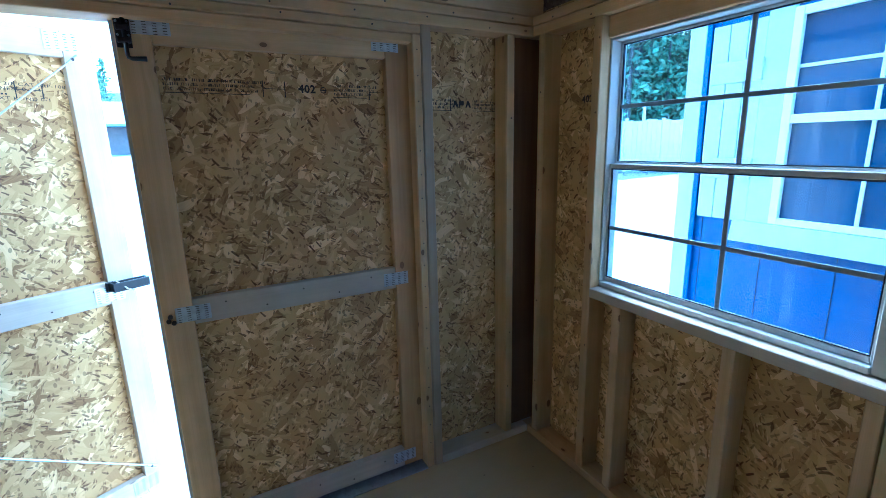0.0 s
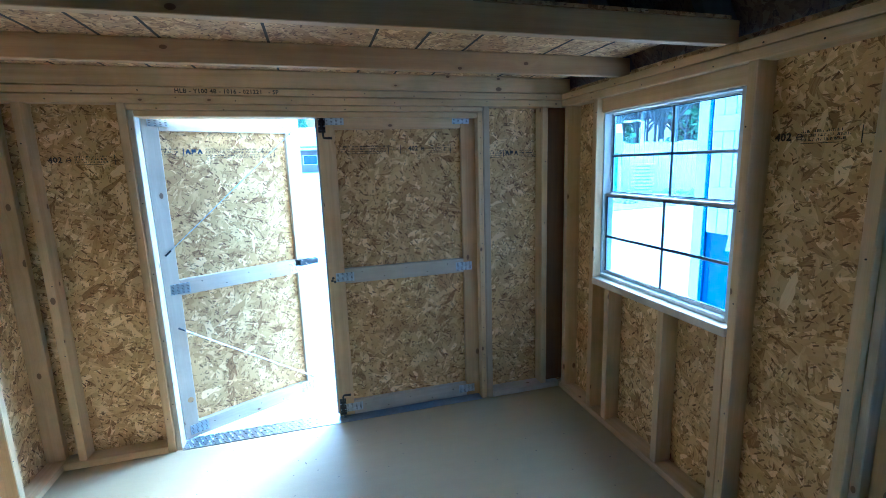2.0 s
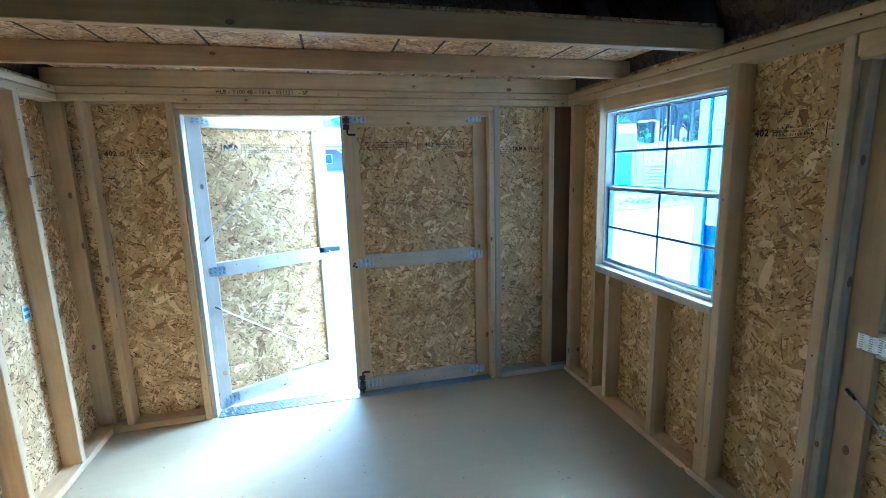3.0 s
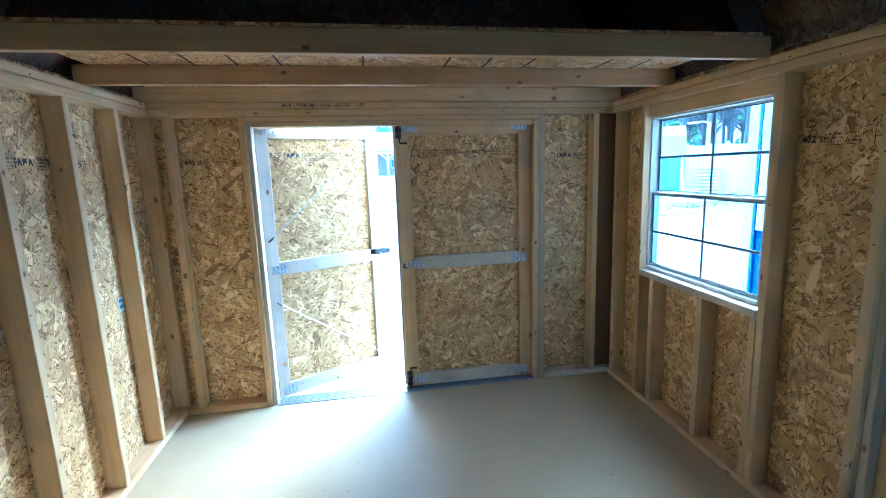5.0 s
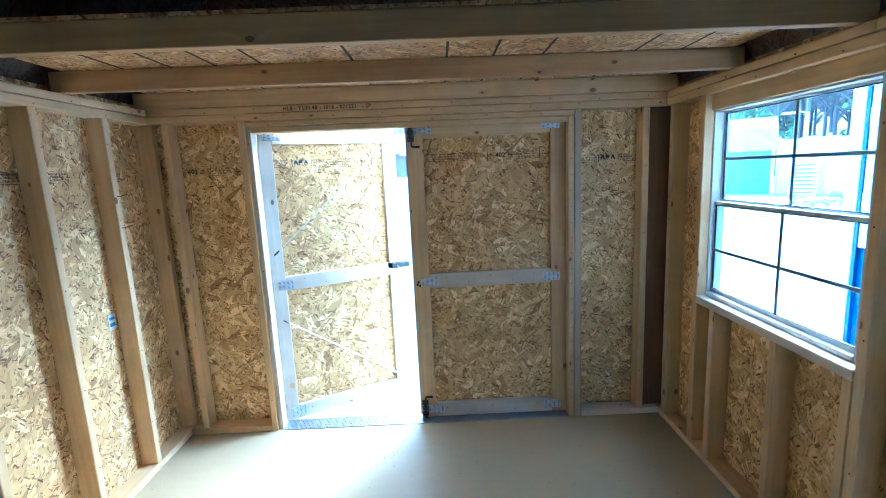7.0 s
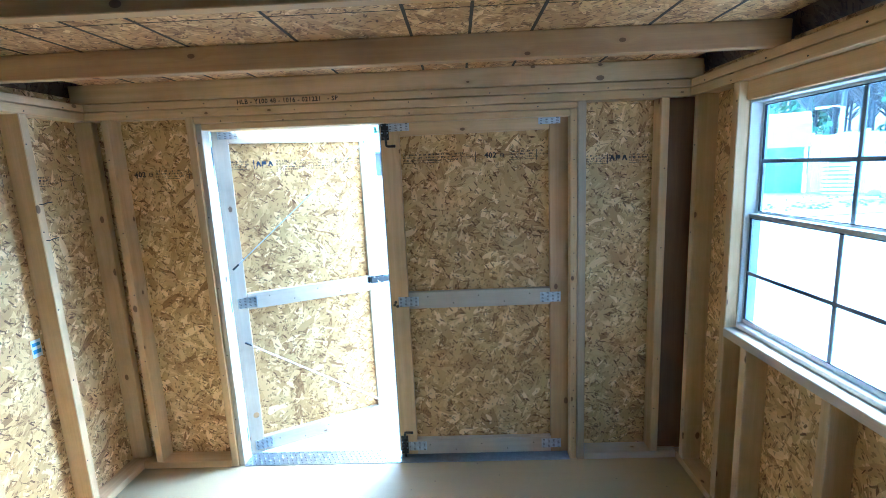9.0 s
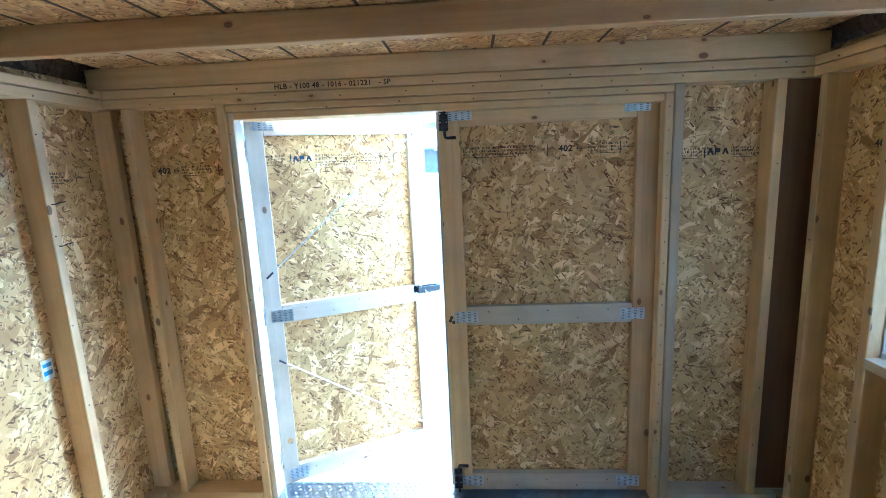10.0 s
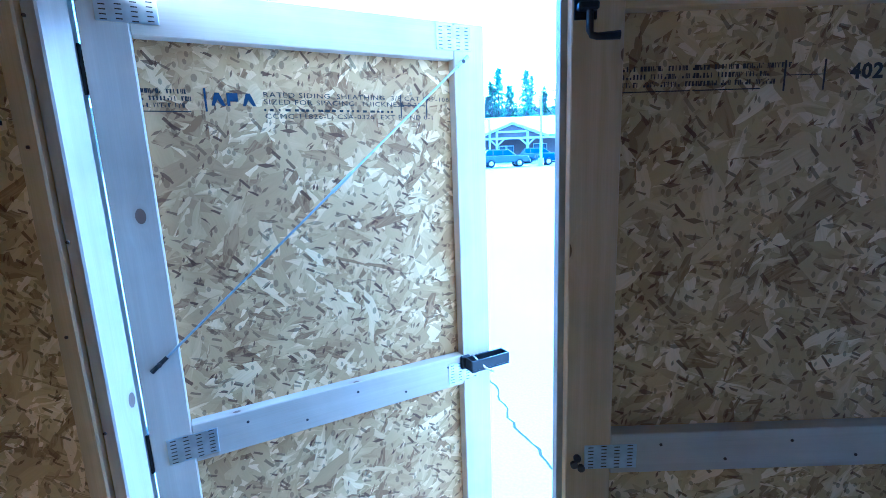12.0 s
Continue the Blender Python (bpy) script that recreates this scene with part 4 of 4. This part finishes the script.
for k in range(9):
    rock = thing("rock", "rough grey rock lying on the gravel", "rock", "rocks on the gravel", at=pose(15.2 + 0.42 * k, 16.6 - 0.32 * k + rng.uniform(-.2, .2), -0.14, 0, 0, rng.uniform(0, 180)))
    bm = bmesh.new()
    bmesh.ops.create_icosphere(bm, subdivisions=2, radius=rng.uniform(0.14, 0.26))
    for v in bm.verts:
        v.co *= 1 + 0.35 * noise.noise(v.co * 5 + Vector((k * 3.1, 0, 0)))
        v.co.z = max(0.0, v.co.z * 0.8 + 0.06)
    part("stone", bm, STONE, rock)


def lamp_post(m, h, arm):
    ob = thing("street_lamp", "tall white parking lot lamp post on a concrete base", "street lamp", "lamp posts", at=m)
    bm = bmesh.new()
    tube(bm, [(0, 0, 0.7), (0, 0, h)], [0.13, 0.09], 10)
    part("pole", bm, WHITE, ob)
    bm = bmesh.new()
    tube(bm, [(0, 0, 0), (0, 0, 0.75)], 0.28, 14)
    part("concrete_base", bm, WHITE, ob)
    bm = bmesh.new()
    tube(bm, [(0, 0, h - 0.05), (arm * 0.5, 0, h + 0.08), (arm, 0, h + 0.05)], 0.04, 6)
    part("arm", bm, WHITE, ob)
    bm = bmesh.new()
    box(bm, arm - 0.05, arm + 0.5, -0.15, 0.15, h - 0.02, h + 0.10)
    part("lamp_head", bm, WHITE, ob, bevel=0.02)
    return ob


lamp_post(pose(9.05, 46.0, rise(9, 46)), 6.9, 0.9)
lamp_post(pose(5.35, 58.0, rise(5, 58)), 5.2, -0.8)
lamp_post(pose(20.5, 25.0, -0.1, 0, 0, 120), 3.9, 0.7)
lamp_post(pose(25.5, 20.5, -0.1, 0, 0, 120), 3.4, 0.7)

# store with a timber porch, across the lot
store = thing("store_building", "long brown store with pale metal roof and timber porch", "building", at=pose(8.3, 62.0, rise(8, 62)))
def stb(name, x0, x1, y0, y1, z0, z1, mat, parent=None, bev=0.0):
    return board(parent or store, name, x0, x1, y0, y1, z0, z1, mat, bevel=bev, lean=False)
stb("wall", -26, 30, 3.0, 14.0, 0, 3.35, BROWN_WALL)
bm = bmesh.new()
prism(bm, [(-0.3, 3.1), (-0.3, 3.35), (7.5, 6.25), (15, 3.35), (15, 3.1)], "x", -27, 31)
part("roof", bm, METAL_ROOF, store)
porch = stb("porch_ceiling", -4.05, 4.05, -2.4, 3.0, 3.0, 3.05, BROWN_WALL)
bm = bmesh.new()
prism(bm, [(-4.5, 2.85), (0, 4.55), (4.5, 2.85), (4.5, 3.15), (0, 4.85), (-4.5, 3.15)], "y", -2.9, 7.0)
part("porch_roof", bm, WHITE, store)
bm = bmesh.new()
prism(bm, [(-3.9, 3.06), (0, 4.50), (3.9, 3.06)], "y", -2.0, -1.9)
part("porch_gable", bm, BROWN_WALL, store)
for x in (-6.2, -1.9, 1.9, 6.2):
    stb("post", x - 0.13, x + 0.13, -2.5, -2.24, 0, 2.85 if abs(x) > 3 else 3.7, BEAM)
    for sgn in (-1, 1):
        bm = bmesh.new()
        prism(bm, [(x + sgn * 0.13, 2.0), (x + sgn * 0.13, 2.2), (x + sgn * 0.95, 2.95), (x + sgn * 1.1, 2.85)], "y", -2.45, -2.3)
        part("brace", bm, BEAM, store)
stb("beam", -13.0, 13.0, -2.55, -2.2, 2.75, 3.0, BEAM)
stb("beam", -1.9, 1.9, -2.5, -2.22, 3.55, 3.78, BEAM)
dr = stb("entrance_door", -1.1, 1.0, 2.90, 2.98, 0.0, 2.15, WHITE)
for x0 in (-0.95, 0.1):
    stb("door_glass", x0, x0 + 0.8, 2.86, 2.895, 0.25, 2.0, DARK_GLASS, dr)
for x0 in (3.6, 8.2, -5.6, -9.6, 12.2):
    wd = stb("window", x0, x0 + 1.9, 2.92, 2.98, 1.0, 2.3, WHITE)
    stb("pane", x0 + 0.1, x0 + 1.8, 2.88, 2.915, 1.1, 2.2, DARK_GLASS, wd)


def vehicle(name, label, m, paint, truck):
    """A parked car: shaped body with cabin, glass, wheels with rims, lamps and bumpers."""
    ob = thing(name, label, "truck" if truck else "car", at=m)
    L, half = (5.6, 0.95) if truck else (4.7, 0.92)
    bm = bmesh.new()
    side = [(0.05, 0.45), (0.0, 0.8), (0.12, 1.02), (1.35, 1.12), (L - 0.15, 1.1), (L, 0.95), (L - 0.02, 0.45)]
    prism(bm, side, "y", -half, half)
    part("body", bm, paint, ob, bevel=0.05)
    bm = bmesh.new()
    roof_line = [(1.25, 1.10), (2.05, 1.72), (3.35, 1.76), (3.55, 1.10)] if truck else [(1.2, 1.08), (2.0, 1.66), (3.9, 1.68), (4.5, 1.10)]
    prism(bm, roof_line, "y", -half + 0.12, half - 0.12)
    cabin = part("cabin", bm, paint, ob, bevel=0.04)
    panes = ((1.55, 2.5), (2.6, 3.3)) if truck else ((1.55, 2.5), (2.6, 3.45), (3.55, 4.1))
    for a, b in panes:
        for y in (-half + 0.112, half - 0.112):
            bm = bmesh.new()
            lift = 0.42 if a > 1.6 else 0.40
            prism(bm, [(a, 1.16), (a + (0.45 if a < 1.6 else 0.02), 1.16 + lift), (b, 1.16 + lift), (b, 1.16)], "y", y - 0.012, y + 0.012)
            part("side_glass", bm, DARK_GLASS, cabin)
    for x in (0.95, L - 0.98):
        for y in (-half + 0.08, half - 0.08):
            bm = bmesh.new()
            tube(bm, [(x, y - 0.12, 0.37), (x, y + 0.12, 0.37)], 0.37, 20)
            wheel = part("wheel", bm, TYRE, ob)
            bm = bmesh.new()
            tube(bm, [(x, y - 0.135, 0.37), (x, y + 0.135, 0.37)], 0.22, 10)
            part("rim", bm, CHROME, wheel)
    for y in (-0.62, 0.62):
        bm = bmesh.new()
        box(bm, -0.01, 0.12, y - 0.2, y + 0.2, 0.78, 0.93)
        part("headlight", bm, WHITE, ob, bevel=0.02)
        bm = bmesh.new()
        box(bm, L - 0.1, L + 0.015, y - 0.15, y + 0.15, 0.75, 1.0)
        part("tail_light", bm, BROWN_WALL, ob, bevel=0.02)
    bm = bmesh.new()
    box(bm, -0.06, 0.1, -half + 0.05, half - 0.05, 0.42, 0.62)
    part("bumper", bm, CHROME if truck else TYRE, ob, bevel=0.03)
    return ob


vehicle("suv", "grey estate car parked outside the store", pose(7.9, 47.0, rise(0, 47), 0, 0, 184), CAR_PAINT, False)
vehicle("pickup_truck", "blue pickup truck parked outside the store", pose(14.6, 48.0, rise(0, 48), 0, 0, 181), TRUCK_PAINT, True)
vehicle("suv", "grey estate car parked among others outside the store", pose(13.0, 54.5, rise(0, 54.5), 0, 0, 180), CAR_PAINT, False)


def conifer(seed, h):
    rng = random.Random(seed)
    ob = thing("pine_tree", "tall evergreen pine with uneven drooping branches", "tree", "trees behind the lot")
    bm = bmesh.new()
    tube(bm, [(0, 0, -0.3), (0.05, 0.02, h * 0.5), (0, 0, h)], [h * 0.018, h * 0.011, 0.01], 7)
    part("trunk", bm, BARK, ob)
    bm = bmesh.new()
    for k in range(int(h * 9)):
        z = h * (0.16 + 0.84 * (k / (h * 9)) ** 0.9)
        reach = (h - z) * 0.26 + 0.25
        reach *= rng.uniform(0.55, 1.15)
        a = rng.uniform(0, 2 * math.pi)
        tip = Vector((math.cos(a) * reach, math.sin(a) * reach, z - reach * rng.uniform(0.05, 0.3)))
        for j in range(11):
            f = rng.uniform(0.25, 1.0)
            c = Vector((0, 0, z)).lerp(tip, f) + Vector([rng.gauss(0, 0.16) for _ in range(3)])
            s = rng.uniform(0.12, 0.34)
            d = Vector([rng.gauss(0, 1) for _ in range(3)]).normalized()
            e = d.orthogonal().normalized()
            q = [c + d * s, c + e * s * 0.5, c - d * s, c - e * s * 0.5]
            bm.faces.new([bm.verts.new(p) for p in q])
    part("crown", bm, NEEDLES, ob)
    return ob


def bare_tree(seed, h):
    rng = random.Random(seed)
    ob = thing("bare_tree", "leafless winter tree with thin grey branches", "tree", "trees behind the lot")
    bm = bmesh.new()
    lean = rng.uniform(-0.4, 0.4)
    tube(bm, [(0, 0, -0.3), (lean * 0.4, 0, h * 0.5), (lean, 0, h)], [h * 0.014, h * 0.010, 0.015], 6)
    limbs = []
    for k in range(22):
        z = h * rng.uniform(0.35, 0.95)
        a = rng.uniform(0, 2 * math.pi)
        r = (h - z) * 0.4 + 0.5
        p0 = Vector((lean * z / h, 0, z))
        p1 = p0 + Vector((math.cos(a) * r, math.sin(a) * r, r * rng.uniform(0.5, 1.1)))
        tube(bm, [p0, p0.lerp(p1, 0.5) + Vector((0, 0, 0.1)), p1], [0.05, 0.03, 0.008], 4, False)
        limbs.append((p0, p1))
    part("trunk", bm, BARK, ob)
    bm = bmesh.new()
    for p0, p1 in limbs:
        for j in range(34):
            c = p0.lerp(p1, rng.uniform(0.3, 1.0))
            d = Vector((rng.gauss(0, 1), rng.gauss(0, 1), abs(rng.gauss(0.6, 0.6)))).normalized() * rng.uniform(0.4, 1.1)
            w = d.orthogonal().normalized() * 0.012
            bm.faces.new([bm.verts.new(q) for q in (c - w, c + w, c + d)])
    part("crown", bm, TWIGS, ob)
    return ob


pines = [conifer(3, 11.0), conifer(5, 14.0)]
bares = [bare_tree(4, 10.0), bare_tree(9, 12.0)]
rng = random.Random(21)
spots = []
for k in range(58):                      # wood behind the fence and round the lot's right side
    a = radians(rng.uniform(8, 62))
    d = rng.uniform(34, 70)
    spots.append((d * math.cos(a), d * math.sin(a), rng.random() < 0.12))
for k in range(13):                      # stand of pines seen past the navy shed's corner
    a = radians(32.0 + 0.95 * k)
    d = 33 + 7 * rng.random()
    spots.append((d * math.cos(a), d * math.sin(a), True))
for k in range(34):                      # wood behind the store and left of it
    spots.append((rng.uniform(-30, 60), rng.uniform(86, 110), rng.random() < 0.6))
for k in range(44):                      # close row of trees behind the store
    spots.append((2 + 1.0 * k + rng.uniform(-0.8, 0.8), rng.uniform(80, 92), k % 5 in (0, 1, 3)))
for k in range(110):                     # thick wood on the slope to the right
    a = radians(rng.uniform(16, 58))
    d = rng.uniform(48, 66)
    spots.append((d * math.cos(a), d * math.sin(a), rng.random() < 0.06))
used = {"p": 0, "b": 0}
for x, y, ever in spots:
    src = pines if ever else bares
    key = "p" if ever else "b"
    n = used[key]
    m = pose(x, y, rise(x, y) - 0.1, 0, 0, rng.uniform(0, 360)) @ Matrix.Scale(rng.uniform(0.8, 1.2), 4)
    if n < 2:
        src[n].matrix_basis = m
    else:
        ob = copy_thing(src[n % 2], m)
        ob.scale = m.to_scale()
    used[key] += 1

hill = thing("wooded_hill", "low wooded slope behind the lot", "hill", kind="structure")
bm = bmesh.new()
rows = []
for j in range(7):
    r = 75 + j * 14
    row = []
    for i in range(40):
        a = radians(-20 + i * 5)
        z = 0.2 + j * 3.0 + (2.0 * noise.noise(Vector((i * 0.35, j * 0.4, 0.5))) if j else 0)
        row.append(bm.verts.new((r * math.cos(a), max(r * math.sin(a), -60) + (35 if a > 1.0 else 35 * max(0, a)), z + (1.6 if j == 0 else 2.2))))
    rows.append(row)
for a, b in zip(rows, rows[1:]):
    for i in range(39):
        bm.faces.new((a[i], a[i + 1], b[i + 1], b[i]))
part("slope", bm, HILL, hill, smooth=True)
